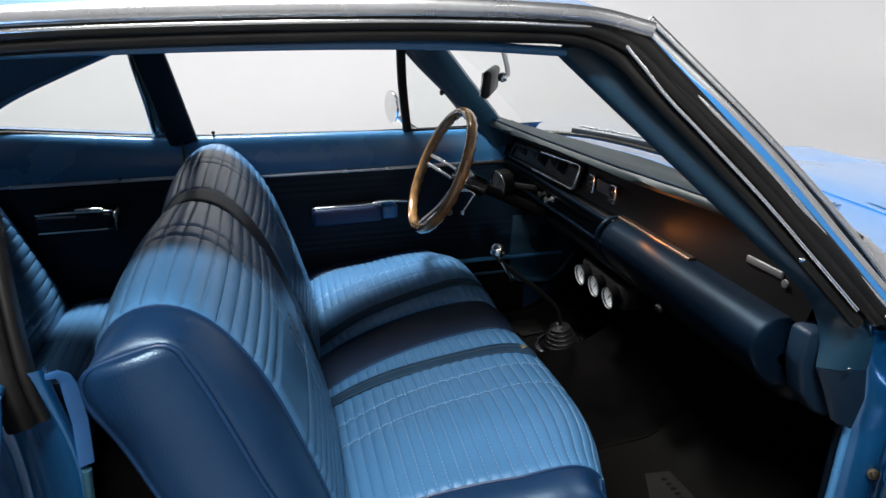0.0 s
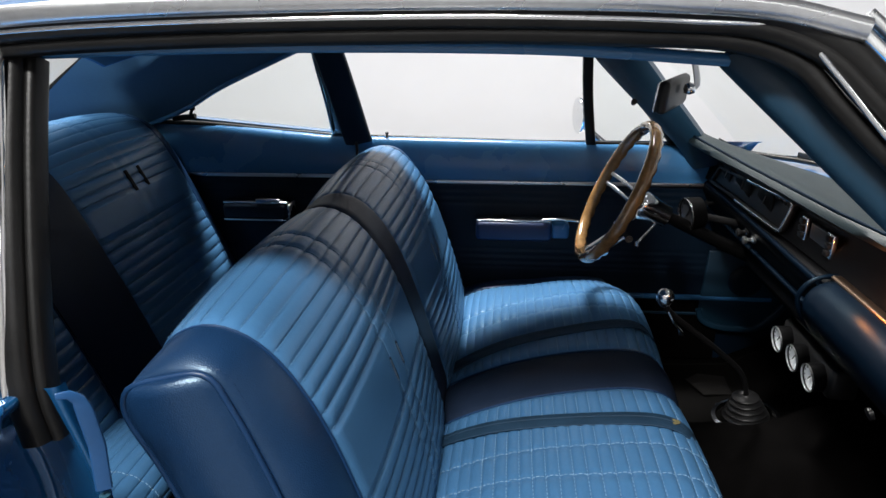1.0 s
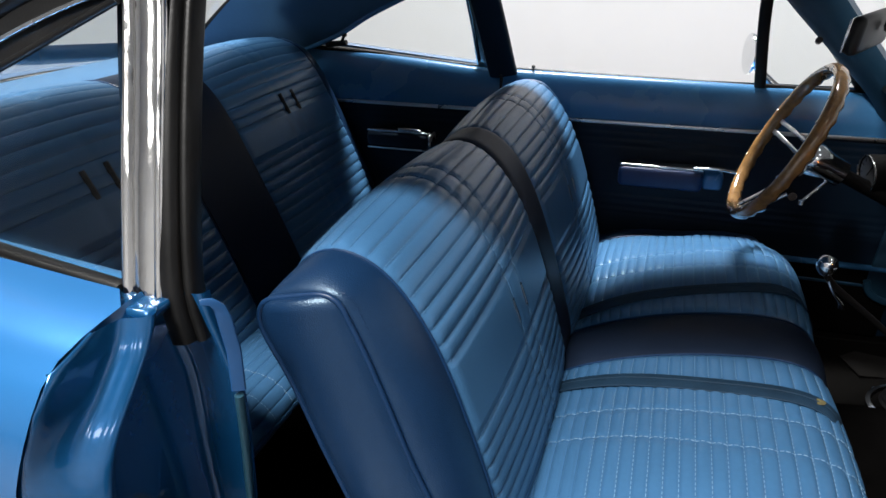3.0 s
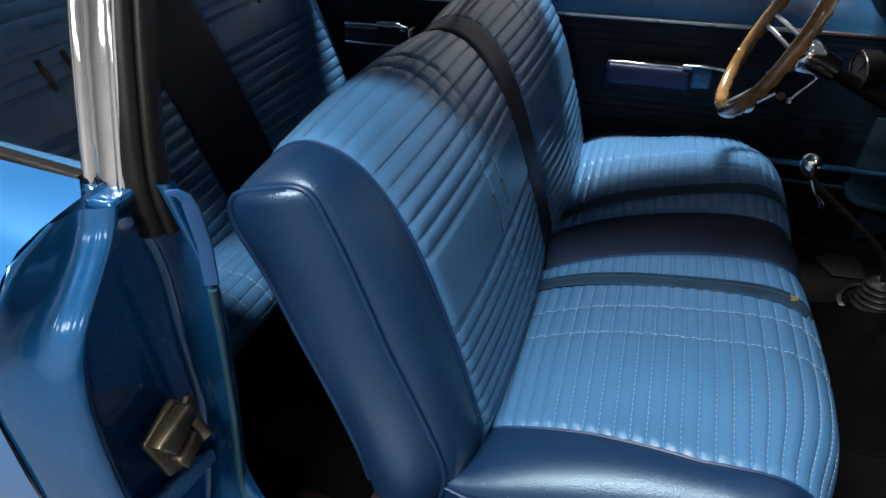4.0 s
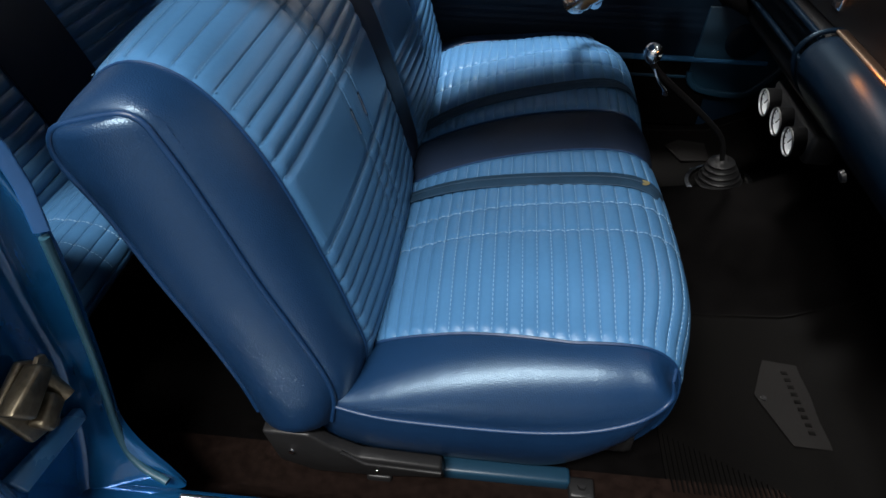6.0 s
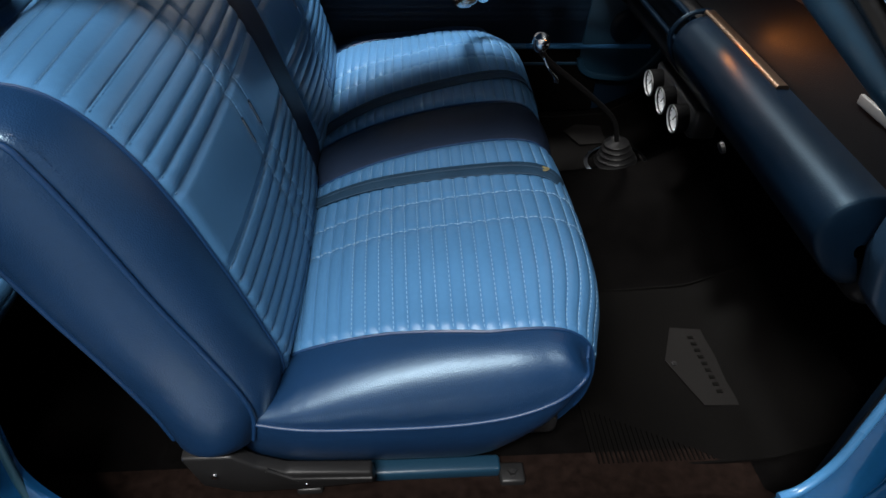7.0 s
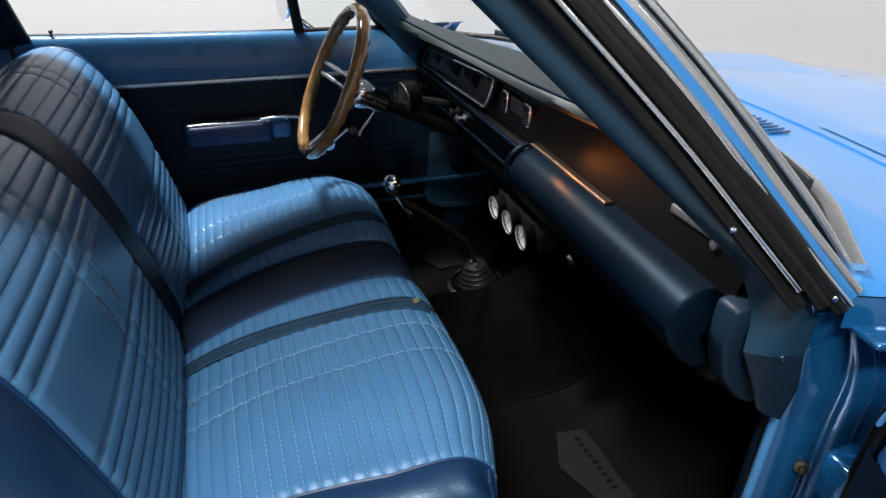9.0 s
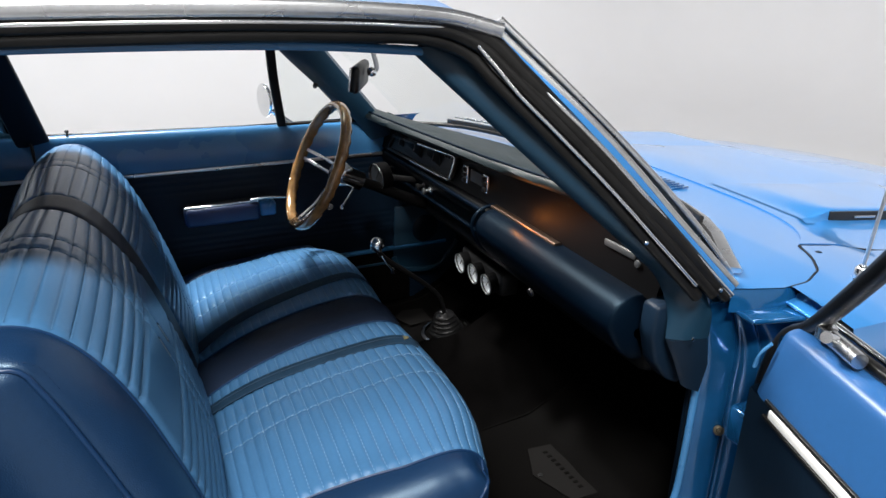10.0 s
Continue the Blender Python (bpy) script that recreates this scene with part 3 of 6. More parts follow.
def rear_seat():
    seat = thing("rear_bench_seat", (-0.5, 0.0, 0.22), "blue pleated vinyl rear bench seat with dark centre strip", "car seat")
    back = flow([(-0.40, 0.42), (-0.43, 0.52), (-0.475, 0.64), (-0.525, 0.76), (-0.573, 0.87), (-0.615, 0.95), (-0.665, 1.005), (-0.73, 1.03), (-0.80, 1.03), (-0.84, 1.01)], 300)
    cush = flow([(-0.212, 0.385), (-0.204, 0.400), (-0.207, 0.415), (-0.225, 0.435), (-0.265, 0.455), (-0.33, 0.458), (-0.39, 0.447), (-0.43, 0.43), (-0.47, 0.40)], 200)
    pitch, depth = 0.030, 0.008
    flat = ((0.385, 0.485),)
    for ya, yb, seams in ((-0.62, -0.11, (-0.385, -0.325)), (0.11, 0.62, (0.325, 0.385))):
        rows = pleated(back, ya, yb, pitch, depth, None, flat, seams=seams, ny=48, crown=0.02)
        half = part("backrest_panel", grid(rows, flip=True), VINYL, seat, "light blue pleated rear backrest half")
        for c in seams:
            k = [p for p in back if 0.865 < p[1] < 0.925]
            part("slot_trim", tube([(x + 0.026, c + 0.012, z) for x, z in k[::2]], 0.007, 6, up=(0, 1, 0)), PLASTIC, half, "dark trim slot")
        rows = pleated(cush, ya - 0.01 if ya < 0 else ya, yb if yb < 0 else yb + 0.01, 0.026, 0.006, None, seams=seams, ny=40, crown=0.012)
        part("cushion_panel", grid(rows, flip=True), VINYL, seat, "light blue pleated rear cushion half")
        segs = cross_seam(rows, ya, yb, seams[0], 20, 190, (0, 0, 0.002)) + cross_seam(rows, ya, yb, seams[1], 20, 190, (0, 0, 0.002))
        part("stitching", stitch_mesh(segs, 0.0007), THREAD, half)["kind"] = "stuff"
        part("welt", tube([(x, ya, z + 0.002) for x, z in back[::4]], 0.003, 6, up=(0, 1, 0)), PIPING, half)
        part("welt", tube([(x, yb, z + 0.002) for x, z in back[::4]], 0.003, 6, up=(0, 1, 0)), PIPING, half)
    part("centre_strip", grid(pleated([(x + 0.01, z) for x, z in back], -0.112, 0.112, 5, 0.004, None, ny=14), flip=True), NAVY, seat, "smooth navy centre strip")
    part("centre_strip", grid(pleated(cush, -0.112, 0.112, 5, 0.004, None, ny=14), flip=True), NAVY, seat)
    part("cushion_valance", box((-0.235, 0, 0.31), (0.03, 1.30, 0.16), 0.01), CARPET, seat, "dark carpeted face below the cushion")
    part("piping", tube([(-0.206, y, 0.395) for y in np.linspace(-0.63, 0.63, 20)], 0.0045, 8), PIPING, seat)
    for s in (-1, 1):
        out = [(x - 0.05, z - 0.02) for x, z in back]
        part("side_roll", grid(bolster(s * 0.62, s * 0.70, back, out), flip=s < 0), VINYL_SIDE, seat, "royal blue vinyl side border")
        out = [(x - 0.02 if i < 60 else x, z - 0.06) for i, (x, z) in enumerate(cush)]
        part("side_roll", grid(bolster(s * 0.63, s * 0.69, cush, out), flip=s < 0), VINYL_SIDE, seat)
    return seat


rear_seat()


# ---- car shell ----
car = thing("car_body", (0.0, 0.0, 0.0), "bright blue metallic two-door coupe body with chrome mouldings", "car")

# floor pan with tunnel, toe board, rear well
FX = [-0.9, -0.5, -0.2, 0.1, 0.35, 0.6, 0.85, 1.05, 1.2, 1.32, 1.42, 1.5]
FZ = [0.30, 0.25, 0.20, 0.20, 0.20, 0.20, 0.20, 0.20, 0.21, 0.27, 0.38, 0.52]
rows = []
for x, z in zip(straight([(a, 0) for a in FX], 40)[:, 0], np.interp(straight([(a, 0) for a in FX], 40)[:, 0], FX, FZ)):
    row = []
    for y in np.linspace(-0.72, 0.72, 61):
        hump = (0.11 + 0.04 * smoothstep(0.7, 1.3, x)) * math.exp(-((y - 0.08) / (0.15 + 0.03 * smoothstep(0.7, 1.2, x))) ** 4)
        row.append((x, y, z + hump + 0.003 * noise.noise((x * 6, y * 6, 0))))
    rows.append(row)
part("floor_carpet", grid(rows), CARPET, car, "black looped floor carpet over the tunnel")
rows = [[(x, y, z) for x in np.linspace(-0.1, 1.16, 30)] for y, z in ((-0.795, 0.349), (-0.778, 0.332), (-0.745, 0.27), (-0.69, 0.216), (-0.60, 0.207))]
part("carpet_edge", grid(rows), RUST_CARPET, car, "worn brownish black carpet edge by the sill")
part("firewall", box((1.5, 0, 0.50), (0.03, 1.42, 0.66), 0.01), BLACK, car)

# sills: painted rocker and ribbed bright plate
for s in (-1, 1):
    prof = flow([(0.75, 0.20), (0.77, 0.32), (0.792, 0.350), (0.84, 0.352), (0.870, 0.338), (0.892, 0.28), (0.88, 0.16)], 24)
    rows = [[(x, s * y, z) for y, z in prof] for x in np.linspace(-0.10, 1.18, 6)]
    part("rocker", grid(rows, flip=s > 0), PAINT_SHADED, car, "blue painted door sill")
plate = part("sill_plate", box((0.60, -0.828, 0.357), (1.02, 0.068, 0.006), 0.002), STEEL, car, "ribbed bright metal sill plate")
for i in range(7):
    part("rib", tube([(0.095, -0.800 - 0.009 * i, 0.3600), (0.60, -0.800 - 0.009 * i, 0.3602), (1.105, -0.800 - 0.009 * i, 0.3600)], 0.0036, 8), STEEL, plate)
for x in (0.10, 0.32, 0.85, 1.09):
    part("screw", lathe([(0, 0), (0.005, 0), (0.004, 0.002), (0, 0.003)], 10, pose(x, -0.806, 0.3605)), STEEL, plate)

# roof skin
def roof_section(x, ys=25):
    edge = np.interp(x, [-0.95, -0.66, -0.50, -0.337, -0.128, 0.1, 0.42, 0.755], [1.10, 1.20, 1.245, 1.285, 1.318, 1.328, 1.333, 1.318])
    half = np.interp(x, [-0.95, -0.6, -0.3, 0.0, 0.5, 0.755], [0.50, 0.54, 0.60, 0.62, 0.625, 0.615])
    rise = np.interp(x, [-0.95, -0.6, -0.3, 0.1, 0.5, 0.755], [0.10, 0.085, 0.075, 0.065, 0.06, 0.055])
    return [(x, half * t, edge + rise * (1 - abs(t) ** 2.6)) for t in np.linspace(-1, 1, ys)]


rows = [roof_section(x) for x in np.linspace(-0.70, 0.76, 30)]
part("roof", thick(grid(rows), 0.006), PAINT, car, "bright blue painted roof skin")
rows = [[(x, y * 0.955, z - 0.045 + 0.032 * smoothstep(-0.12, -0.45, xx) + 0.012 * abs(y)) for x, y, z in roof_section(xx)] for xx in np.linspace(-0.68, 0.71, 30)]
part("headliner", grid(rows, flip=True), HEAD, car, "blue vinyl headliner")
part("windscreen_header", sweep(flow([(0.715, -0.55, 1.298), (0.765, -0.3, 1.325), (0.78, 0, 1.332), (0.765, 0.3, 1.325), (0.715, 0.55, 1.298)], 24), rounded(0.06, 0.03, 0.3)), TRIM_SHADED, car, "blue header rail over the windscreen")

def lip_x(z):
    """Front edge of the rear quarter panel at a height."""
    return -0.062 - 0.045 * smoothstep(0.92, 0.76, z)


# side frames: pillars, drip mouldings, seals
RAIL = [(-0.66, 0.705, 1.015), (-0.50, 0.672, 1.135), (-0.337, 0.643, 1.24), (-0.22, 0.63, 1.285), (-0.10, 0.625, 1.308), (0.1, 0.625, 1.320), (0.42, 0.628, 1.324), (0.64, 0.628, 1.318), (0.745, 0.626, 1.308)]
PILLAR = [(0.745, 0.626, 1.308), (0.79, 0.641, 1.275), (0.95, 0.708, 1.112), (1.05, 0.752, 1.0), (1.145, 0.79, 0.893)]
for s in (-1, 1):
    near = s < 0
    rail = [(x, s * y, z) for x, y, z in flow(RAIL, 50)]
    lean = 0.0 if near else -0.09
    pil = [(x + lean * smoothstep(0.74, 0.90, x), s * y, z) for x, y, z in flow(PILLAR, 30)]
    side = [(x, s * y, z) for x, y, z in RAIL[4:]]
    full = rail + pil[1:]
    # bright drip moulding and the channel below it
    part("drip_moulding", sweep(flow([(p[0] + 0.002 + 0.018 * smoothstep(0.72, 0.80, p[0]), p[1] + s * 0.010, p[2] + 0.010 + 0.008 * smoothstep(0.72, 0.80, p[0])) for p in full[::3] if p[0] < 0.80], 90), rounded(0.020, 0.022, 0.4), up=(0, 0, 1)), STEEL, car, "bright satin drip rail moulding")
    part("rail_filler", sweep(flow([(p[0] + 0.004, p[1] - s * 0.004, p[2] + 0.002) for p in full[12::3]], 90), rounded(0.034, 0.028, 0.4)), RUBBER, car)
    part("roof_rail_bead", sweep(flow([(p[0] - 0.010 - 0.010 * smoothstep(0.74, 0.84, p[0]), p[1] + s * 0.009, p[2] - 0.006 - 0.009 * smoothstep(0.74, 0.84, p[0])) for p in full[10::3]], 90), rounded(0.008, 0.006, 0.4)), CHROME, car, "thin bright bead under the drip rail")
    part("weatherstrip", sweep(flow([(p[0] - 0.016 * smoothstep(0.68, 0.80, p[0]), p[1] - s * 0.008, p[2] - 0.022 - 0.006 * smoothstep(0.68, 0.80, p[0])) for p in full[14::3]], 100), rounded(0.028, 0.020, 0.45)), RUBBER, car, "black rubber door weatherstrip")
    part("weatherstrip", sweep(flow([(p[0] - 0.006, p[1] - s * 0.0, p[2] - 0.008) for p in full[::3]], 100), rounded(0.025, 0.020, 0.45)), RUBBER, car)
    inner = [(-0.12, 0.572, 1.282), (0.2, 0.568, 1.288), (0.5, 0.568, 1.285), (0.70, 0.566, 1.272)]
    part("roof_side_trim", sweep(flow([(x, s * y, z) for x, y, z in inner], 30), rounded(0.035, 0.013, 0.4)), TRIM, car, "blue painted roof side trim")
    # A pillar: inner trim, outer paint, windscreen moulding
    ti = flow([(0.690, 0.560, 1.272), (0.70, 0.570, 1.259), (0.826, 0.62, 1.139), (0.947, 0.675, 1.023), (1.045, 0.70, 0.935), (1.088, 0.712, 0.888), (1.104, 0.73, 0.834), (1.097, 0.742, 0.785)], 40)
    to = flow([(0.72, 0.592, 1.282), (0.738, 0.60, 1.262), (0.843, 0.65, 1.152), (0.958, 0.71, 1.042), (1.045, 0.752, 0.945), (1.10, 0.772, 0.895), (1.15, 0.780, 0.845), (1.168, 0.770, 0.783)], 40)
    rows = []
    for a, b in zip(ti, to):
        m_ = a * 0.5 + b * 0.5 + np.array([-0.008, 0.006, 0.0])
        rows.append([(p[0], s * p[1], p[2]) for p in (a + np.array([0.05, 0.0, 0.035]), a + np.array([0.012, 0.0, 0.008]), a, a * 0.75 + m_ * 0.25 + np.array([-0.003, 0, 0]), m_, m_ * 0.4 + b * 0.6, b, b + np.array([0.03, -0.01, 0.03]))])
    if not near:
        lf = flow([(0.655, 0.585, 1.262), (0.727, 0.645, 1.176), (0.868, 0.675, 1.039), (0.985, 0.70, 0.925), (1.03, 0.71, 0.86)], 40)
        rt = flow([(0.775, 0.575, 1.268), (0.857, 0.60, 1.178), (0.942, 0.622, 1.078), (1.017, 0.635, 0.99), (1.10, 0.66, 0.89)], 40)
        rows = [[tuple(p) for p in (a + np.array([0.02, 0.03, 0.01]), a, a * 0.85 + b * 0.15 - np.array([0, 0.012, 0]), a * 0.5 + b * 0.5 - np.array([0, 0.018, 0]), a * 0.15 + b * 0.85 - np.array([0, 0.010, 0]), b, b + np.array([0.01, 0.05, 0.012]))] for a, b in zip(lf, rt)]
    part("pillar_trim", grid(rows, flip=s > 0), TRIM_SHADED, car, "blue painted windscreen pillar trim")
    lower = [[(1.097, 0.742, 0.785), (1.12, 0.748, 0.735), (1.145, 0.748, 0.68)], [(1.104, 0.752, 0.782), (1.128, 0.758, 0.73), (1.15, 0.758, 0.676)], [(1.168, 0.772, 0.782), (1.175, 0.775, 0.73), (1.172, 0.768, 0.668)]]
    part("pillar_foot", thick(grid([[(x, s * y, z) for x, y, z in r_] for r_ in lower], flip=s < 0), 0.006), PANEL, car, "dark panel below the pillar trim")
    paint = flow([(0.795, 0.637, 1.296), (0.95, 0.708, 1.145), (1.08, 0.760, 1.0), (1.175, 0.800, 0.895)], 34)
    def strip(along, out, w, h, name, mat, label=""):
        line = [(x + lean + 0.67 * along, s * (y + out), z + 0.74 * along) for x, y, z in paint]
        return part(name, sweep(line, rounded(w, h, 0.45, 4), up=(0.75, 0, 0.65)), mat, car, label)

    strip(-0.006, -0.002, 0.012, 0.022, "pillar_skin", PAINT, "blue painted windscreen pillar")
    strip(-0.0145, 0.006, 0.008, 0.008, "pillar_bead", CHROME, "thin bright bead on the pillar")
    strip(0.004, 0.000, 0.008, 0.012, "pillar_bead", STEEL)
    strip(-0.024, 0.0, 0.018, 0.016, "pillar_channel", RUBBER, "dark channel beside the drip rail")
    mould = flow([(0.81, 0.608, 1.315), (0.98, 0.68, 1.15), (1.11, 0.735, 1.01), (1.185, 0.765, 0.915), (1.21, 0.745, 0.895)], 30)
    part("windscreen_moulding", sweep([(x + lean * 1.3, s * y, z) for x, y, z in mould], rounded(0.024, 0.012, 0.4), up=(0.75, 0, 0.65)), STEEL, car, "bright windscreen side moulding")
    # B pillar: chrome cover, rubber seal, inner post
    post = [(-0.092, 0.622, 1.305), (-0.088, 0.66, 1.19), (-0.078, 0.71, 1.07), (-0.070, 0.757, 0.94)]
    pth = [(x, s * y, z) for x, y, z in flow(post, 24)]
    cover = [(-0.030, 0.0), (-0.029, 0.006), (-0.025, 0.009), (-0.021, 0.008), (-0.018, 0.0055), (-0.012, 0.0075), (-0.004, 0.0088), (0.004, 0.0082), (0.010, 0.006), (0.013, 0.0055), (0.016, 0.0085), (0.020, 0.011), (0.025, 0.010), (0.028, 0.005), (0.028, 0.0)]
    part("pillar_cover", sweep(pth, cover if near else [(-a_, -b_) for a_, b_ in cover], up=(0, s, 0.4)), POLISHED, car, "polished stainless pillar cover")
    seal = [(-0.070, 0.605, 1.278), (-0.064, 0.648, 1.18), (-0.052, 0.70, 1.06), (-0.038, 0.742, 0.95), (-0.028, 0.748, 0.885)]
    pth = [(x, s * y, z) for x, y, z in flow(seal, 24)]
    part("weatherstrip", sweep(pth, rounded(0.032, 0.034, 0.35), up=(0, s, 0.4)), RUBBER, car, "black rubber pillar weatherstrip")
    pth = [(x + 0.019, y - s * 0.012, z) for x, y, z in pth]
    part("weatherstrip", sweep(pth, rounded(0.014, 0.030, 0.45), up=(0, s, 0.4)), RUBBER, car)
    inn = [(-0.065, 0.585, 1.275), (-0.048, 0.63, 1.18), (-0.028, 0.68, 1.06), (-0.008, 0.718, 0.945), (-0.004, 0.722, 0.93)]
    part("pillar_inner", sweep([(x - (0.075 if near else 0), s * y, z) for x, y, z in flow(inn, 20)], rounded(0.060 if near else 0.088, 0.022, 0.3), up=(0, s, 0.4)), PANEL, car, "dark blue inner centre pillar")
    # sail panel (rear roof pillar), outside and inside
    q = flow([(-0.10, 0.625, 1.31), (-0.337, 0.643, 1.24), (-0.50, 0.672, 1.135), (-0.66, 0.705, 1.015), (-0.72, 0.715, 0.97)], 24)
    r = flow([(-0.60, 0.545, 1.30), (-0.70, 0.55, 1.265), (-0.83, 0.565, 1.18), (-0.97, 0.59, 1.08), (-1.10, 0.62, 0.97)], 24)
    qi = flow([(x, y - 0.03, z - 0.022) for x, y, z in q], 24) if near else flow([(-0.04, 0.592, 1.262), (-0.16, 0.603, 1.214), (-0.31, 0.618, 1.152), (-0.42, 0.634, 1.104), (-0.52, 0.656, 1.052), (-0.61, 0.680, 1.016), (-0.70, 0.70, 0.985)], 24)
    rows = []
    for a, b in zip(q, r):
        rows.append([(a[0] + (b[0] - a[0]) * t, s * (a[1] + (b[1] - a[1]) * t + 0.02 * math.sin(math.pi * t)), a[2] + (b[2] - a[2]) * t + 0.015 * math.sin(math.pi * t)) for t in np.linspace(0, 1, 10)])
    part("sail_panel", grid(rows, flip=s < 0), PAINT, car, "blue painted rear roof pillar")
    rows = [[(a[0] + (b[0] - a[0]) * t, s * (a[1] + (b[1] - 0.035 - a[1]) * t + 0.02 * math.sin(math.pi * t)), a[2] + (b[2] - 0.022 - a[2]) * t + 0.012 * math.sin(math.pi * t)) for t in np.linspace(0, 1, 12)] for a, b in zip(qi, r)]
    part("sail_trim", grid(rows, flip=s > 0), HEAD, car, "blue padded rear pillar trim")
    part("quarter_window_rail", sweep([(x, s * (y + 0.002), z) for x, y, z in qi], rounded(0.020, 0.014, 0.4)), TRIM, car, "blue rail over the quarter window")
    # quarter window: frame, glass, latch
    belt = [(-0.70, 0.715, 0.998), (-0.5, 0.735, 0.985), (-0.3, 0.748, 0.965), (-0.10, 0.757, 0.948)]
    part("quarter_window_seal", sweep([(x, s * y, z) for x, y, z in flow(belt, 20)], rounded(0.022, 0.014, 0.4)), RUBBER, car)
    part("quarter_window_bead", sweep([(x, s * (y + 0.012), z - 0.004) for x, y, z in flow(belt, 20)], rounded(0.008, 0.010, 0.4)), CHROME, car)
    up_ = [(-0.66, 0.70, 1.012), (-0.50, 0.668, 1.125), (-0.337, 0.638, 1.228), (-0.22, 0.625, 1.272), (-0.10, 0.62, 1.295)]
    lo_ = [(-0.66, 0.715, 0.995), (-0.50, 0.728, 0.985), (-0.337, 0.738, 0.968), (-0.22, 0.745, 0.957), (-0.095, 0.750, 0.948)]
    rows = [[(a[0] + (b[0] - a[0]) * t, s * (a[1] + (b[1] - a[1]) * t), a[2] + (b[2] - a[2]) * t) for t in np.linspace(0, 1, 6)] for a, b in zip(flow(lo_, 12), flow(up_, 12))]
    band = [[(a[0] + (b[0] - a[0]) * t, s * (a[1] + 0.012 + (b[1] - a[1]) * t), a[2] + (b[2] - a[2]) * t) for t in (0, 0.33, 0.66, 1)] for a, b in zip(flow(up_, 20), straight([(-0.66, 0.712, 1.004), (-0.50, 0.688, 1.085), (-0.32, 0.662, 1.175), (-0.12, 0.632, 1.262)], 20))]
    part("quarter_window_frame", grid(band), RUBBER, car, "black frame over the quarter window")
    part("quarter_frame_bead", sweep([(x, y + s * 0.006, z) for x, y, z in (((a[1][0] + a[2][0]) / 2, (a[1][1] + a[2][1]) / 2, (a[1][2] + a[2][2]) / 2) for a in band)], rounded(0.008, 0.006, 0.4)), STEEL, car, "thin bright bead over the quarter window")
    part("quarter_frame_edge", tube([(p[3][0], p[3][1] + s * 0.004, p[3][2]) for p in band], 0.005, 8), RUBBER, car)
    pane = part("quarter_glass", grid(rows), GLASS, car, "clear quarter window glass")
    pane.visible_shadow = False
    part("quarter_latch", join(rod((-0.60, s * 0.695, 1.008), (-0.525, s * 0.69, 1.018), 0.010, 0.008), rod((-0.545, s * 0.69, 1.015), (-0.525, s * 0.675, 1.040), 0.005), lathe([(0, -0.009), (0.008, -0.006), (0.009, 0), (0.008, 0.006), (0, 0.009)], 12, pose(-0.522, s * 0.672, 1.045))), PLASTIC, car, "dark quarter window latch with round knob")
    # quarter panel outside
    sec = [(0.770, 0.955), (0.82, 0.952), (0.87, 0.945), (0.905, 0.932), (0.933, 0.90), (0.948, 0.85), (0.956, 0.75), (0.956, 0.60), (0.94, 0.40), (0.90, 0.22)]
    rows = []
    for x in np.linspace(-0.062, -2.2, 26):
        lift = np.interp(-x, [0.1, 0.6, 1.0, 2.2], [0, 0.045, 0.05, -0.02])
        rows.append([(min(x, lip_x(z)) - (0.03 if x > -0.1 else 0) * smoothstep(0.80, 0.77, y), s * (y + 0.01 * smoothstep(0.1, 0.9, -x)), z + lift * smoothstep(0.5, 0.95, z)) for y, z in flow(sec, 30)])
    part("quarter_panel", grid(rows, flip=s > 0), PAINT, car, "bright blue rear quarter panel")
    def eased(z, zs, vs):
        return float(np.mean([np.interp(z + d, zs, vs) for d in np.linspace(-0.045, 0.045, 15)]))

    # lock pillar jamb: flange, shallow pocket, rolled outer ridge, shut gap
    rows = []
    for z in np.linspace(0.33, 0.948, 40):
        pr = eased(z, [0.316, 0.403, 0.565, 0.70, 0.832, 0.90, 0.948], [0.810, 0.761, 0.722, 0.722, 0.718, 0.735, 0.750])
        rg = eased(z, [0.33, 0.456, 0.596, 0.721, 0.80, 0.855, 0.885, 0.91, 0.948], [0.875, 0.890, 0.899, 0.897, 0.887, 0.862, 0.825, 0.785, 0.768])
        wx = eased(z, [0.33, 0.36, 0.425, 0.573, 0.70, 0.80, 0.948], [0.09, 0.06, -0.005, 0.0, 0.010, 0.018, 0.0])
        wy = eased(z, [0.33, 0.425, 0.573, 0.70, 0.80, 0.948], [0.775, 0.748, 0.728, 0.726, 0.728, 0.742])
        pk = smoothstep(0.935, 0.88, z)
        po = max(rg + 0.03, float(np.interp(z, [0.22, 0.40, 0.60, 0.75, 0.85, 0.90, 0.932, 0.945, 0.948], [0.90, 0.94, 0.956, 0.956, 0.948, 0.933, 0.905, 0.87, 0.85])))
        wd = rg - pr
        sect = [(wx, wy - 0.012), (wx - 0.004, wy), (wx * 0.4 - 0.022, (wy + pr) / 2 + 0.002), (-0.036, pr + 0.004), (-0.040 - 0.018 * pk, pr + min(0.014, wd * 0.2)), (-0.042 - 0.020 * pk, pr + wd * 0.5), (-0.042 - 0.018 * pk, rg - min(0.012, wd * 0.2)), (-0.038, rg), (-0.026, rg + 0.012), (-0.022, rg + 0.022), (-0.032, rg + 0.032), (-0.050, min(rg + 0.040, po - 0.006)), (lip_x(z) * 0.5 - 0.025, (rg + 0.04 + po) / 2), (lip_x(z) + 0.002, po - 0.004), (lip_x(z) - 0.013, po - 0.006)]
        rows.append([(x, s * y, z) for x, y in bend(sect, 5)])
    top_edge = [p for p in rows[-1] if abs(p[1]) > 0.762]
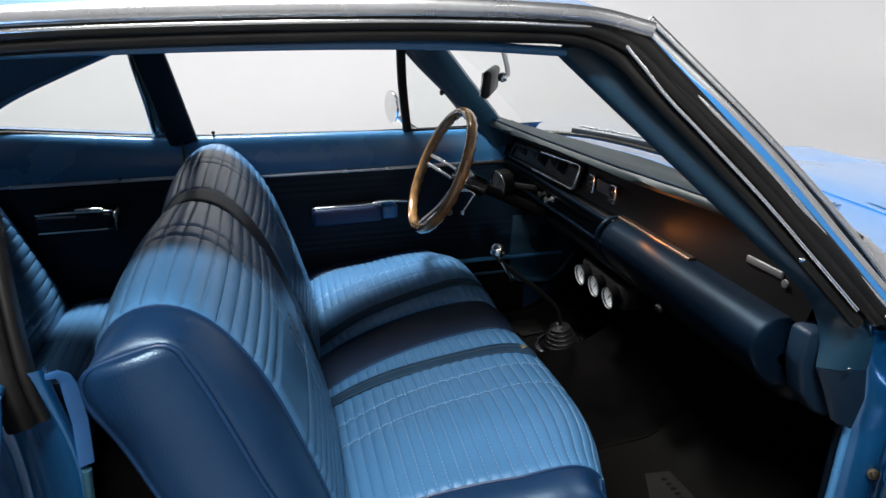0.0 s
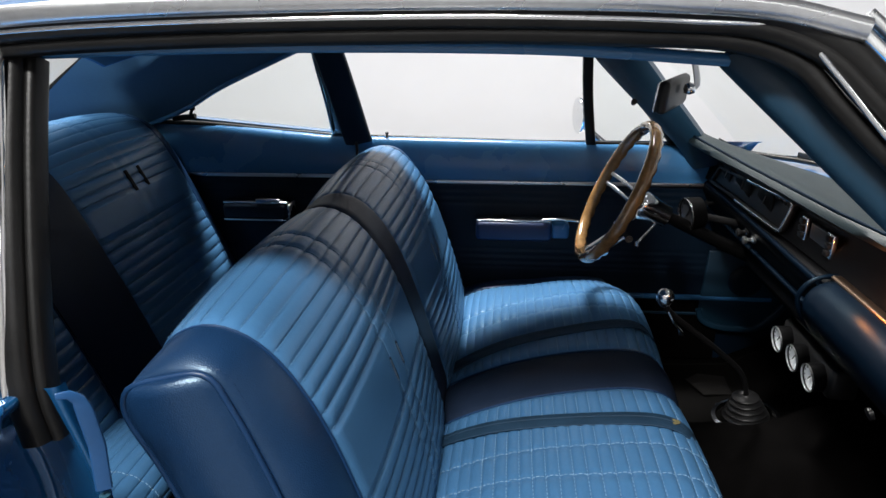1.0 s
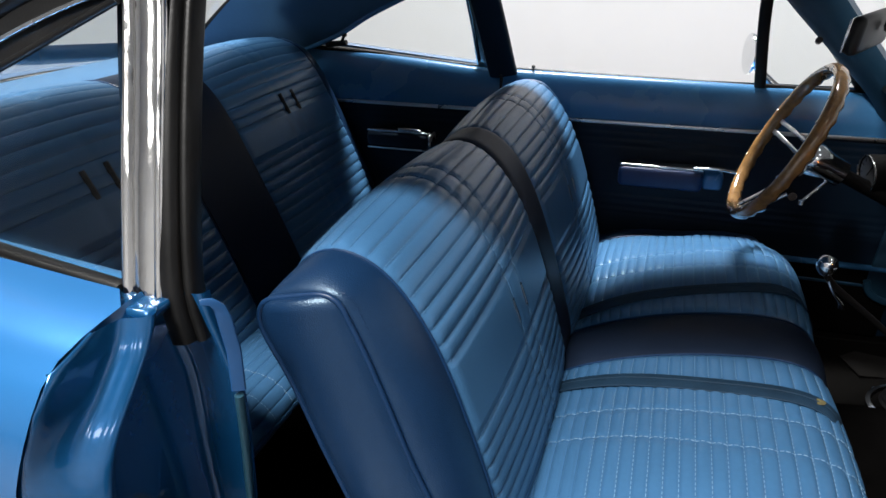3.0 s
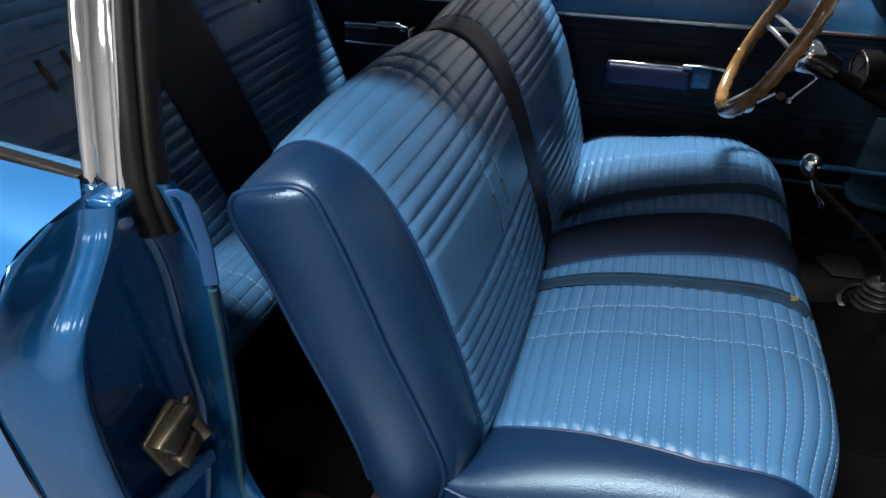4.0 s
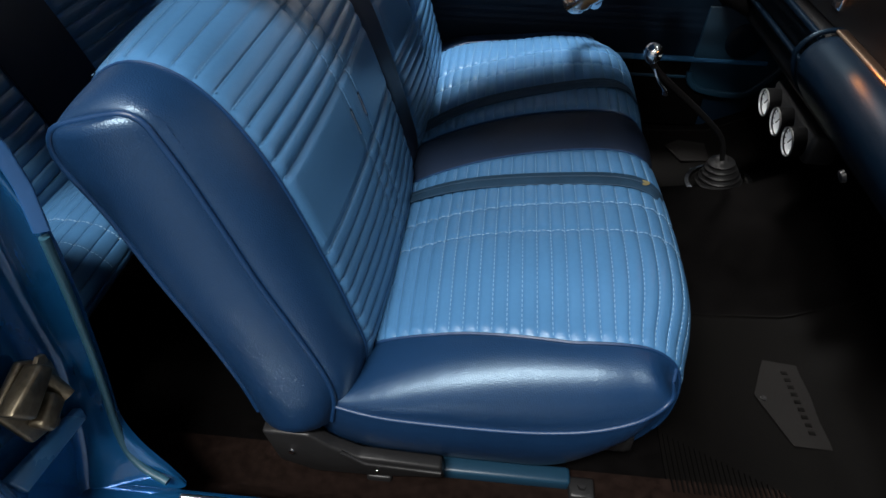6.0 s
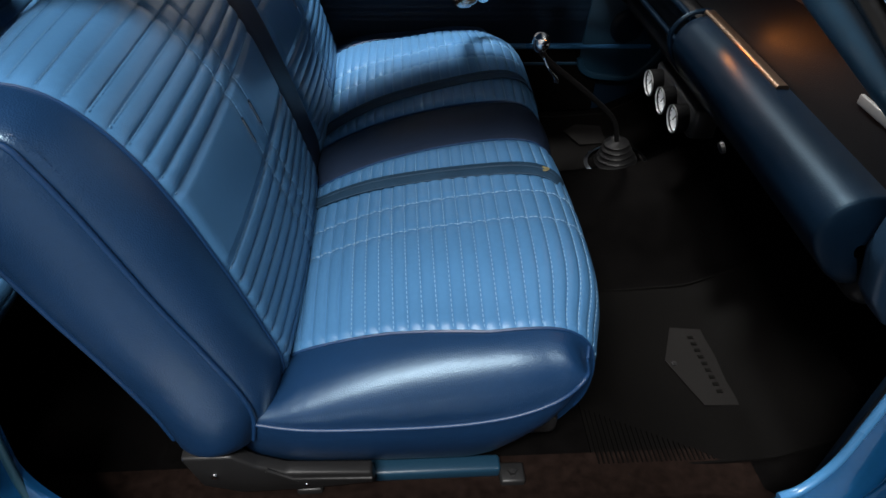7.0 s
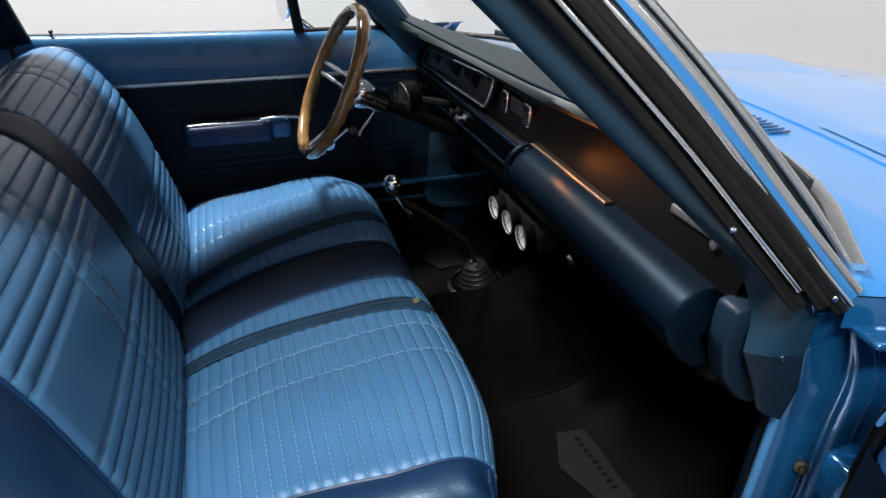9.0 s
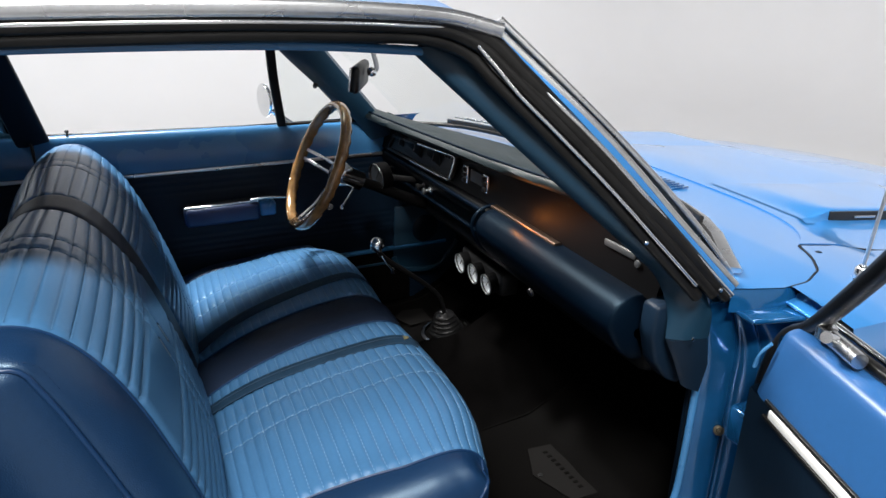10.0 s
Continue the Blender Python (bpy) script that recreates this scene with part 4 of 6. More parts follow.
    rim_z = [float(np.interp(abs(p[1]), [0.77, 0.82, 0.87, 0.905], [0.953, 0.950, 0.943, 0.930])) for p in top_edge]
    valley = [top_edge, [(p[0] * 0.65 - 0.022, p[1], p[2] - 0.012) for p in top_edge], [(-0.056, p[1], p[2] - 0.016) for p in top_edge], [(-0.066, p[1], z) for p, z in zip(top_edge, rim_z)]]
    part("jamb_cap", grid(valley, flip=s > 0), PAINT_SHADED, car, "folded top of the lock pillar")
    part("lock_pillar", grid(rows, flip=s < 0), PAINT_SHADED, car, "blue painted lock pillar jamb")
    lace = [(0.020, 0.734, 0.800), (0.010, 0.730, 0.70), (0.0, 0.733, 0.573), (-0.004, 0.750, 0.425), (0.02, 0.766, 0.378), (0.065, 0.780, 0.362)]
    part("windlace", sweep([(x, s * y, z) for x, y, z in flow(lace, 44)], rounded(0.012, 0.010, 0.45)), LACE, car, "teal edge trim round the door opening")

# edge cap, striker and diagonal brace on the near lock pillar
part("pillar_base", box((-0.066, -0.772, 0.940), (0.072, 0.048, 0.014), 0.005), PAINT_SHADED, car, "blue painted pillar base")
part("edge_cap", sweep(straight([(0.009, -0.757, 0.947), (0.018, -0.750, 0.946), (0.024, -0.744, 0.937), (0.0258, -0.741, 0.922), (0.026, -0.735, 0.87), (0.022, -0.735, 0.81)], 26), rounded(0.018, 0.006, 0.35), up=(0.6, -1, 0.2), scale=[min(1, 0.35 + 0.10 * i) for i in range(26)]), LEDGEM, car, "light blue plastic edge cap")
lat = part("striker", join(
    slab([(-0.040, -0.865, 0.635), (-0.040, -0.80, 0.655), (-0.040, -0.762, 0.615), (-0.040, -0.765, 0.555), (-0.040, -0.80, 0.53), (-0.040, -0.845, 0.55)], (0.012, 0, 0), 0.004),
    slab([(-0.028, -0.868, 0.640), (-0.028, -0.80, 0.652), (-0.028, -0.785, 0.628), (-0.028, -0.845, 0.60)], (0.026, 0, 0.004), 0.005),
    box((-0.018, -0.815, 0.578), (0.022, 0.045, 0.030), 0.005, pose(0, 0, 0, 25, 0, 0)),
    rod((-0.03, -0.782, 0.60), (-0.005, -0.788, 0.575), 0.011, 0.009)), BRASS, car, "worn plated door striker")
part("bolt", lathe([(0, 0), (0.011, 0), (0.011, 0.006), (0, 0.007)], 6, pose(-0.028, -0.782, 0.632, 0, 90, 0)), BRASS, lat)
part("bolt", lathe([(0, 0), (0.009, 0), (0.009, 0.005), (0, 0.006)], 6, pose(-0.028, -0.808, 0.545, 0, 90, 0)), BRASS, lat)
part("jamb_brace", slab([(-0.052, -0.893, 0.536), (-0.052, -0.752, 0.494), (-0.052, -0.752, 0.468), (-0.052, -0.883, 0.492)], (0.016, 0, 0.003), 0.004), TRIM, car, "blue diagonal brace in the jamb")

# hinge pillar jamb, front
for s in (-1, 1):
    rows = []
    for z in np.linspace(0.33, 0.905, 30):
        bx = np.interp(z, [0.33, 0.36, 0.42, 0.5, 0.65, 0.78, 0.905], [1.08, 1.12, 1.165, 1.183, 1.192, 1.172, 1.130])
        by = np.interp(z, [0.33, 0.36, 0.5, 0.65, 0.78, 0.905], [0.785, 0.780, 0.757, 0.750, 0.766, 0.786])
        k = smoothstep(0.92, 0.72, z)
        sect = [(bx, by - 0.012), (bx + 0.003, by), (bx + 0.022, by + 0.018 * k), (bx + 0.040, by + 0.032 * k), (bx + 0.052, by + 0.030 * k), (bx + 0.058, by + 0.046 * k), (bx + 0.075, by + 0.060 * k), (bx + 0.082, by + 0.055 * k), (bx + 0.10, by + 0.07 * k), (bx + 0.17, by + 0.10 * k)]
        rows.append([(x, s * y, z if i < 8 else min(z, 0.846 + 0.0004 * (50 - i))) for i, (x, y) in enumerate(bend(sect, 5))])
    part("hinge_pillar", grid(rows, flip=s > 0), PAINT_SHADED, car, "blue painted hinge pillar jamb")
    edge = flow([(1.190, 0.746, 0.66), (1.188, 0.748, 0.60), (1.180, 0.754, 0.50), (1.163, 0.764, 0.42), (1.125, 0.776, 0.372), (1.09, 0.782, 0.360)], 28)
    part("windlace", sweep([(x, s * y, z) for x, y, z in edge], rounded(0.014, 0.016, 0.4)), TRIM, car, "light blue door opening flange")
    kick = [(1.11, 0.725, 0.86), (1.5, 0.725, 0.88), (1.5, 0.725, 0.2), (1.10, 0.725, 0.2)]
    if s < 0:
        kick = [(1.20, 0.725, 0.86), (1.5, 0.725, 0.88), (1.5, 0.725, 0.2), (1.20, 0.725, 0.2)]
    part("kick_panel", slab([(x, s * y, z) for x, y, z in kick], (0, -s * 0.012, 0), 0.003), PANEL, car, "dark kick panel")
for p in ((0.996, -0.772, 0.992), (1.128, -0.775, 0.793), (1.14, -0.803, 0.897)):
    part("screw", lathe([(0, 0), (0.0042, 0), (0.0036, 0.002), (0, 0.003)], 12, pose(*p, 90, 0, 0)), CHROME, car, "bright screw")
part("door_switch", lathe([(0, 0), (0.010, 0), (0.010, 0.004), (0.005, 0.005), (0.005, 0.014), (0, 0.015)], 14, pose(1.222, -0.787, 0.58, 70, 0, -40)), BRASS, car, "brass door light switch")

# windscreen and rear glass
up_ = flow([(0.745, -0.60, 1.31), (0.80, -0.3, 1.345), (0.81, 0, 1.352), (0.80, 0.3, 1.345), (0.745, 0.60, 1.31)], 20)
lo_ = flow([(1.20, -0.755, 0.900), (1.35, -0.5, 0.912), (1.41, 0, 0.92), (1.35, 0.5, 0.912), (1.20, 0.755, 0.900)], 20)
rows = [[(a[0] + (b[0] - a[0]) * t, a[1] + (b[1] - a[1]) * t, a[2] + (b[2] - a[2]) * t + 0.02 * math.sin(math.pi * t)) for t in np.linspace(0, 1, 10)] for a, b in zip(lo_, up_)]
pane = part("windscreen", grid(rows), SCREEN, car, "clear curved windscreen")
pane.visible_shadow = False
part("windscreen_lower_moulding", sweep([(x + 0.020, y, z) for x, y, z in lo_], rounded(0.030, 0.010, 0.4)), STEEL, car, "bright moulding at the foot of the windscreen")
part("windscreen_seal", sweep([(x - 0.006, y, z + 0.004) for x, y, z in lo_], rounded(0.018, 0.014, 0.4)), RUBBER, car)
up_ = flow([(-0.62, -0.54, 1.285), (-0.68, 0, 1.33), (-0.62, 0.54, 1.285)], 16)
lo_ = flow([(-1.10, -0.60, 0.975), (-1.22, 0, 0.985), (-1.10, 0.60, 0.975)], 16)
rows = [[(a[0] + (b[0] - a[0]) * t, a[1] + (b[1] - a[1]) * t, a[2] + (b[2] - a[2]) * t + 0.02 * math.sin(math.pi * t)) for t in np.linspace(0, 1, 8)] for a, b in zip(lo_, up_)]
pane = part("rear_glass", grid(rows), GLASS, car, "clear rear window")
pane.visible_shadow = False
ring = list(map(tuple, lo_)) + [tuple(r[k]) for k in range(1, 7) for r in (rows[-1],)] + list(map(tuple, up_[::-1])) + [tuple(r[k]) for k in range(6, 0, -1) for r in (rows[0],)]
part("rear_glass_seal", sweep(ring, rounded(0.024, 0.018, 0.4), closed=True), RUBBER, car, "black rear window seal")
part("parcel_shelf", box((-0.98, 0, 0.985), (0.40, 1.30, 0.02), 0.005), VINYL, car, "pale blue parcel shelf")

# bonnet, cowl, wings, boot
def bonnet_z(x, y):
    z = np.interp(x, [1.2, 1.4, 1.5, 1.7, 2.0, 2.3, 2.6, 3.0], [0.898, 0.890, 0.878, 0.853, 0.817, 0.79, 0.75, 0.68])
    z += (0.012 + 0.024 * smoothstep(1.45, 1.8, x)) * (1 - (y / 0.68) ** 2) if abs(y) < 0.68 else 0
    z -= 0.035 * max(0, (abs(y) - 0.68) / 0.26) ** 2
    z -= 0.010 * smoothstep(0.54, 0.57, abs(y)) * smoothstep(1.60, 1.68, x)
    return z


def cowl_half(x):
    return float(np.interp(x, [1.17, 1.21, 1.277, 1.338, 1.40, 1.443, 1.47, 1.486, 1.50, 1.80], [0.79, 0.803, 0.817, 0.812, 0.785, 0.742, 0.705, 0.676, 0.677, 0.706]))


ys = np.linspace(-0.672, 0.672, 49)
rows = [[(x + 0.155 * (1 - (y / 0.68) ** 8) * smoothstep(2.05, 1.46, x), y * (1 + 0.05 * smoothstep(1.48, 1.8, x)), bonnet_z(x + 0.155 * (1 - (y / 0.68) ** 8) * smoothstep(2.05, 1.46, x), y * (1 + 0.05 * smoothstep(1.48, 1.8, x)))) for y in ys] for x in np.linspace(1.485, 2.95, 50)]
bonnet = part("bonnet", thick(grid(rows), 0.006), PAINT, car, "bright blue bonnet with side-facing scoops")
for s in (-1, 1):
    rows = []
    for x in np.linspace(1.67, 2.35, 40):
        w = smoothstep(1.68, 1.78, x) * smoothstep(2.35, 2.25, x)
        rows.append([(x, s * y, bonnet_z(x, y) + 0.002 + w * h) for y, h in ((0.26, -0.004), (0.32, 0.003), (0.40, 0.009), (0.48, 0.015), (0.52, 0.019), (0.54, 0.020), (0.546, 0.018), (0.548, 0.0), (0.558, -0.012))])
    part("scoop", grid(rows, flip=s < 0), PAINT, bonnet, "raised scoop on the bonnet")
    part("scoop_grille", sweep([(x, s * 0.547, bonnet_z(x, 0.547) + 0.006) for x in np.linspace(1.76, 2.24, 12)], rounded(0.008, 0.026, 0.2)), PLASTIC, bonnet, "black scoop grille")
    part("scoop_badge", sweep([(x, s * 0.552, bonnet_z(x, 0.547) + 0.006) for x in np.linspace(1.85, 1.93, 4)], rounded(0.003, 0.006, 0.2)), STEEL, bonnet, "small bright badge bar")
    rows = [[(x, s * y, bonnet_z(x, y)) for y in np.linspace(cowl_half(x) + 0.006, 0.94, 12)] + [(x, s * 0.955, bonnet_z(x, 0.95) - 0.06), (x, s * 0.96, 0.55), (x, s * 0.95, 0.40)] for x in np.concatenate([np.linspace(1.29, 1.49, 16), np.linspace(1.495, 3.0, 34)])]
    part("wing", grid(rows, flip=s > 0), PAINT, car, "bright blue front wing")
rows = [[(x, cowl_half(x) * t, bonnet_z(x, cowl_half(x) * t) - 0.003) for t in np.linspace(-1, 1, 50)] for x in np.concatenate([np.linspace(1.17, 1.48, 24), np.linspace(1.50, 1.68, 10)])]
part("cowl", grid(rows), PAINT, car, "blue cowl panel below the windscreen")
part("cowl_gap", tube([(x, -cowl_half(x) - 0.003, bonnet_z(x, cowl_half(x)) - 0.003) for x in np.linspace(1.29, 1.488, 24)], 0.0022, 6), RUBBER, car)
part("wing_flange", slab([(1.279, -0.805, 0.862), (1.352, -0.823, 0.864), (1.338, -0.892, 0.858), (1.268, -0.896, 0.856)], (0, 0, -0.006), 0.002), PAINT, car, "bright blue return edge of the front wing")
edge = [(x, -cowl_half(x) - 0.002, bonnet_z(x, cowl_half(x)) - 0.004) for x in np.linspace(1.172, 1.305, 12)]
part("cowl_side", grid([edge, [(x, y - 0.006, z - 0.012) for x, y, z in edge], [(x - 0.004, y - 0.010, 0.850) for x, y, z in edge]]), PAINT_SHADED, car, "blue painted side of the cowl")
part("hinge_pillar_top", slab([(1.185, -0.79, 0.852), (1.30, -0.815, 0.852), (1.275, -0.872, 0.852), (1.18, -0.845, 0.852)], (0, 0, -0.01), 0.004), PAINT_SHADED, car, "blue painted top of the hinge pillar")
for s in (-1, 1):
    for i in range(11):
        part("cowl_louvre", box((1.540, s * (0.112 + 0.0165 * i), bonnet_z(1.540, 0.112 + 0.0165 * i) - 0.0005), (0.075, 0.006, 0.005), 0.001, seg=1), PAINT_SHADED, car)
part("bonnet_gap", tube([(x, -cowl_half(x) - 0.002, bonnet_z(x, cowl_half(x)) - 0.002) for x in np.linspace(1.49, 2.9, 20)], 0.0024, 6), RUBBER, car)
part("nose", box((3.02, 0, 0.42), (0.12, 1.86, 0.40), 0.05), PAINT, car)
part("boot_lid", thick(grid([[(x, y, np.interp(-x, [1.1, 1.3, 2.2], [0.97, 0.985, 0.93]) - 0.05 * (y / 0.8) ** 2) for y in np.linspace(-0.80, 0.80, 20)] for x in np.linspace(-1.08, -2.2, 12)], flip=True), 0.006), PAINT, car, "blue boot lid")
part("tail_panel", box((-2.19, 0, 0.62), (0.06, 1.88, 0.62), 0.03), PAINT, car, "blue tail panel")
part("underbody", box((0.4, 0, 0.165), (5.0, 1.50, 0.05), 0.01), PLASTIC, car)
for s in (-1, 1):
    rows = [[(x, s * y, z) for y, z in ((0.54, 0.972), (0.64, 0.968), (0.72, 0.962), (0.79, 0.955))] for x in np.linspace(-0.72, -1.25, 8)]
    part("rear_deck", grid(rows, flip=s > 0), PAINT, car)
for x in (1.98, -1.0):
    for s in (-1, 1):
        m = pose(x, s * 0.80, 0.33, 90, 0, 0)
        wheel = part("wheel", lathe([(0.19, -0.10), (0.30, -0.11), (0.33, -0.08), (0.33, 0.08), (0.30, 0.11), (0.19, 0.10)], 36, m), RUBBER, car, "black tyre on a steel wheel")
        part("rim", lathe([(0.0, -0.09), (0.08, -0.09), (0.18, -0.05), (0.19, -0.10), (0.19, 0.10), (0.18, 0.05), (0.08, 0.09), (0.0, 0.09)], 28, m), STEEL, wheel)


# ---- far side inside trim ----
def side_panel(name, parent, s, xa, xb, z_split, label_low):
    """Painted upper ledge, bright strip and ribbed vinyl lower panel of one side."""
    up_sec = [(0.755, 0.938), (0.742, 0.942), (0.722, 0.936), (0.708, 0.90), (0.700, 0.86), (0.702, z_split + 0.004)]
    xs = np.linspace(xa, xb, 16)
    lift = lambda x: np.interp(x, [-0.75, -0.5, -0.1, 0.7, 1.1], [0.065, 0.045, 0.008, -0.008, -0.02])
    rows = [[(x, s * y, z + lift(x) * smoothstep(z_split, 0.93, z)) for y, z in flow(up_sec, 20)] for x in xs]
    part(name + "_ledge", grid(rows, flip=s < 0), TRIM, parent, "satin blue painted upper ledge")
    part(name + "_strip", sweep([(x, s * 0.698, z_split) for x in xs], rounded(0.008, 0.011, 0.3)), STEEL, parent, "thin bright strip")
    rows = []
    zs = np.concatenate([np.linspace(z_split - 0.004, 0.28, 120)])
    for x in xs:
        row = []
        for z in zs:
            d = 0.004 * abs(math.sin(math.pi * (z - 0.28) / 0.022)) ** 0.5 * 0.55 + 0.0018 if z > 0.735 or z < 0.60 and z > 0.52 else 0.004
            row.append((x, s * (0.706 - d), z))
        rows.append(row)
    part(name + "_vinyl", grid(rows, flip=s > 0), PANEL, parent, label_low)


def armrest(parent, c, size, s, mat, label):
    arm = part("armrest", box(c, size, 0.016, seg=4), mat, parent, label)
    x0, x1 = c[0] - size[0] / 2, c[0] + size[0] / 2
    part("armrest_trim", box((c[0], c[1], c[2] + size[2] / 2 + 0.002), (size[0] * 0.98, size[1] * 0.7, 0.008), 0.003), CHROME, arm, "chrome armrest edging")
    return arm


door = thing("driver_door", (0.5, 0.74, 0.35), "closed driver's door with blue ledge and dark vinyl panel", "car door")
side_panel("door", door, 1, -0.005, 1.12, 0.812, "dark blue ribbed vinyl door panel")
arm = armrest(door, (0.495, 0.665, 0.668), (0.24, 0.065, 0.064), 1, ARM, "deep blue vinyl armrest")
part("handle_recess", box((0.64, 0.665, 0.672), (0.055, 0.06, 0.05), 0.010), TRIM, door, "light blue armrest end")
part("door_handle", sweep(flow([(0.585, 0.65, 0.708), (0.64, 0.645, 0.712), (0.70, 0.65, 0.705)], 10), rounded(0.022, 0.008, 0.4)), CHROME, door, "chrome inside door handle")
part("window_crank", join(rod((0.78, 0.70, 0.60), (0.78, 0.675, 0.60), 0.02), rod((0.78, 0.675, 0.60), (0.85, 0.665, 0.655), 0.008), rod((0.85, 0.665, 0.655), (0.85, 0.63, 0.655), 0.012)), CHROME, door, "chrome window crank")
part("belt_seal", sweep([(x, 0.757, 0.944 - 0.025 * (x + 0.0)) for x in np.linspace(0.0, 0.95, 12)], rounded(0.012, 0.014, 0.4)), RUBBER, door)
part("outer_skin", grid([[(x, y, z) for y, z in flow([(0.765, 0.935), (0.80, 0.925), (0.88, 0.86), (0.925, 0.74), (0.93, 0.6), (0.91, 0.38)], 16)] for x in np.linspace(-0.12, 1.25, 8)], flip=True), PAINT, door, "blue painted outer skin")
part("vent_post", sweep(flow([(0.685, 0.60, 1.262), (0.70, 0.668, 1.10), (0.727, 0.735, 0.925)], 12), rounded(0.030, 0.018, 0.3), up=(0, 1, 0.4)), RUBBER, door, "black vent window post")
rows = [[(a[0] + (b[0] - a[0]) * t, a[1] + (b[1] - a[1]) * t, a[2] + (b[2] - a[2]) * t) for t in (0, 0.33, 0.66, 1)] for a, b in zip(straight([(0.72, 0.738, 0.925), (1.10, 0.765, 0.91)], 6), straight([(0.69, 0.605, 1.26), (0.76, 0.628, 1.28)], 6))]
pane = part("vent_glass", grid(rows), GLASS, door, "clear vent window")
pane.visible_shadow = False
part("vent_catch", lathe([(0, -0.01), (0.008, -0.006), (0.009, 0.004), (0, 0.01)], 12, pose(0.832, 0.655, 1.068, 60, 0, 0)), PLASTIC, door, "small round vent catch")
part("vent_frame", sweep([(0.73, 0.735, 0.930), (0.90, 0.745, 0.925), (1.06, 0.755, 0.915)], rounded(0.016, 0.018, 0.3)), RUBBER, door)
part("lock_pin", join(rod((0.085, 0.735, 0.935), (0.085, 0.735, 0.955), 0.003), lathe([(0, 0), (0.006, 0.002), (0.006, 0.008), (0, 0.011)], 12, pose(0.085, 0.735, 0.953))), PLASTIC, door, "black lock pin")

trimp = thing("quarter_trim", (-0.4, 0.72, 0.3), "rear side trim panel with blue ledge and dark vinyl", "trim panel")
side_panel("quarter", trimp, 1, -0.80, -0.012, 0.826, "dark blue vinyl side panel")
rarm = armrest(trimp, (-0.345, 0.668, 0.715), (0.22, 0.055, 0.055), 1, PANEL, "dark rear armrest with ashtray")
part("armrest_end", box((-0.228, 0.667, 0.712), (0.008, 0.058, 0.060), 0.003), STEEL, rarm, "chrome armrest end")
part("armrest_lower_trim", box((-0.345, 0.640, 0.690), (0.21, 0.004, 0.005), 0.001), STEEL, rarm)
part("ashtray", box((-0.30, 0.665, 0.752), (0.08, 0.04, 0.012), 0.003), CHROME, trimp, "chrome ashtray lid")
part("trim_gap", box((-0.010, 0.712, 0.66), (0.006, 0.02, 0.55), 0.001), RUBBER, trimp)
trimn = thing("quarter_trim", (-0.4, -0.72, 0.3), "rear side trim panel with blue ledge and dark vinyl", "trim panel")
side_panel("quarter", trimn, -1, -0.80, -0.05, 0.826, "dark blue vinyl side panel")
part("sill_moulding", box((0.65, 0.725, 0.436), (1.36, 0.07, 0.016), 0.006), TRIM, car, "blue painted far door sill")
part("sill_edge", box((0.65, 0.706, 0.378), (1.36, 0.022, 0.012), 0.004), TRIM_SHADED, car)
kick = [(1.115, 0.60), (1.104, 0.40), (1.118, 0.362), (1.165, 0.338), (1.280, 0.332), (1.335, 0.375), (1.375, 0.43), (1.375, 0.60)]
kp = part("kick_panel_cover", slab([(x, 0.704, z) for x, z in kick], (0, -0.010, 0), 0.004), TRIM_SHADED, car, "dark blue kick panel beside the driver's footwell")
part("lip", sweep(flow([(x, 0.690, z) for x, z in kick[1:7]], 40), rounded(0.020, 0.012, 0.4), up=(0, 1, 0)), TRIM_SHADED, kp, "raised blue edge of the kick panel")
part("vent", lathe([(0, 0), (0.055, 0), (0.050, 0.006), (0.03, 0.008), (0, 0.008)], 24, pose(1.24, 0.694, 0.50, 90, 0, 0)), PANEL, kp, "dark round vent cover")
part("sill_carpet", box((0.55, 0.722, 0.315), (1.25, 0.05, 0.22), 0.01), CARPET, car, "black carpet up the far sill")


# ---- dashboard ----
dash = thing("dashboard", (1.2, 0.0, 0.7), "black and dark blue padded dashboard with chrome instrument frame", "dashboard")
# padded top with brow
YS = np.linspace(-0.735, 0.735, 60)
def brow_x(y):
    """Front edge of the brow: it stands nearer to the seat on the driver's side."""
    return float(np.interp(y, [-0.735, -0.50, -0.31, -0.106, 0.24, 0.69, 0.735], [1.135, 1.118, 1.092, 1.060, 1.027, 0.994, 0.992]))


rows = []
for y in YS:
    f = float(np.mean([brow_x(y + d) for d in np.linspace(-0.06, 0.06, 9)]))
    back = 1.365 - 0.235 * (abs(y) / 0.755) ** 2.6
    e = smoothstep(-0.735, -0.62, y)
    sec = [(back, 0.905), (f + (back - f) * 0.72, 0.930), (f + (back - f) * 0.40, 0.960), (f + 0.055, 0.974), (f + 0.020, 0.974), (f + 0.004, 0.967), (f, 0.957), (f + 0.008, 0.947), (f + 0.04, 0.942), (f + 0.10, 0.945)]
    rows.append([(min(x, back), y, z - 0.015 * (1 - e)) for x, z in flow(sec, 34)])
part("dash_pad", grid(rows), DASHTOP, dash, "dark padded dashboard top with a soft brow")
part("brow_welt", tube([(brow_x(y) + 0.012, y, 0.973) for y in YS[3:-3]], 0.0035, 8), KNEE, dash)
# face
face = [(1.125, 0.955), (1.115, 0.90), (1.098, 0.835)]


def face_x(z, y):
    return float(np.interp(z, [0.835, 0.90, 0.955], [1.098, 1.117, 1.130]) + np.interp(y, [-0.7, -0.3, 0.15, 0.62, 0.72], [0.002, 0.012, 0.0, -0.022, -0.026]))


rows = [[(face_x(z, y), y, z) for x, z in straight(face, 8)] for y in np.linspace(-0.70, 0.72, 30)]
part("dash_face", grid(rows), BLACK, dash, "black dashboard face")


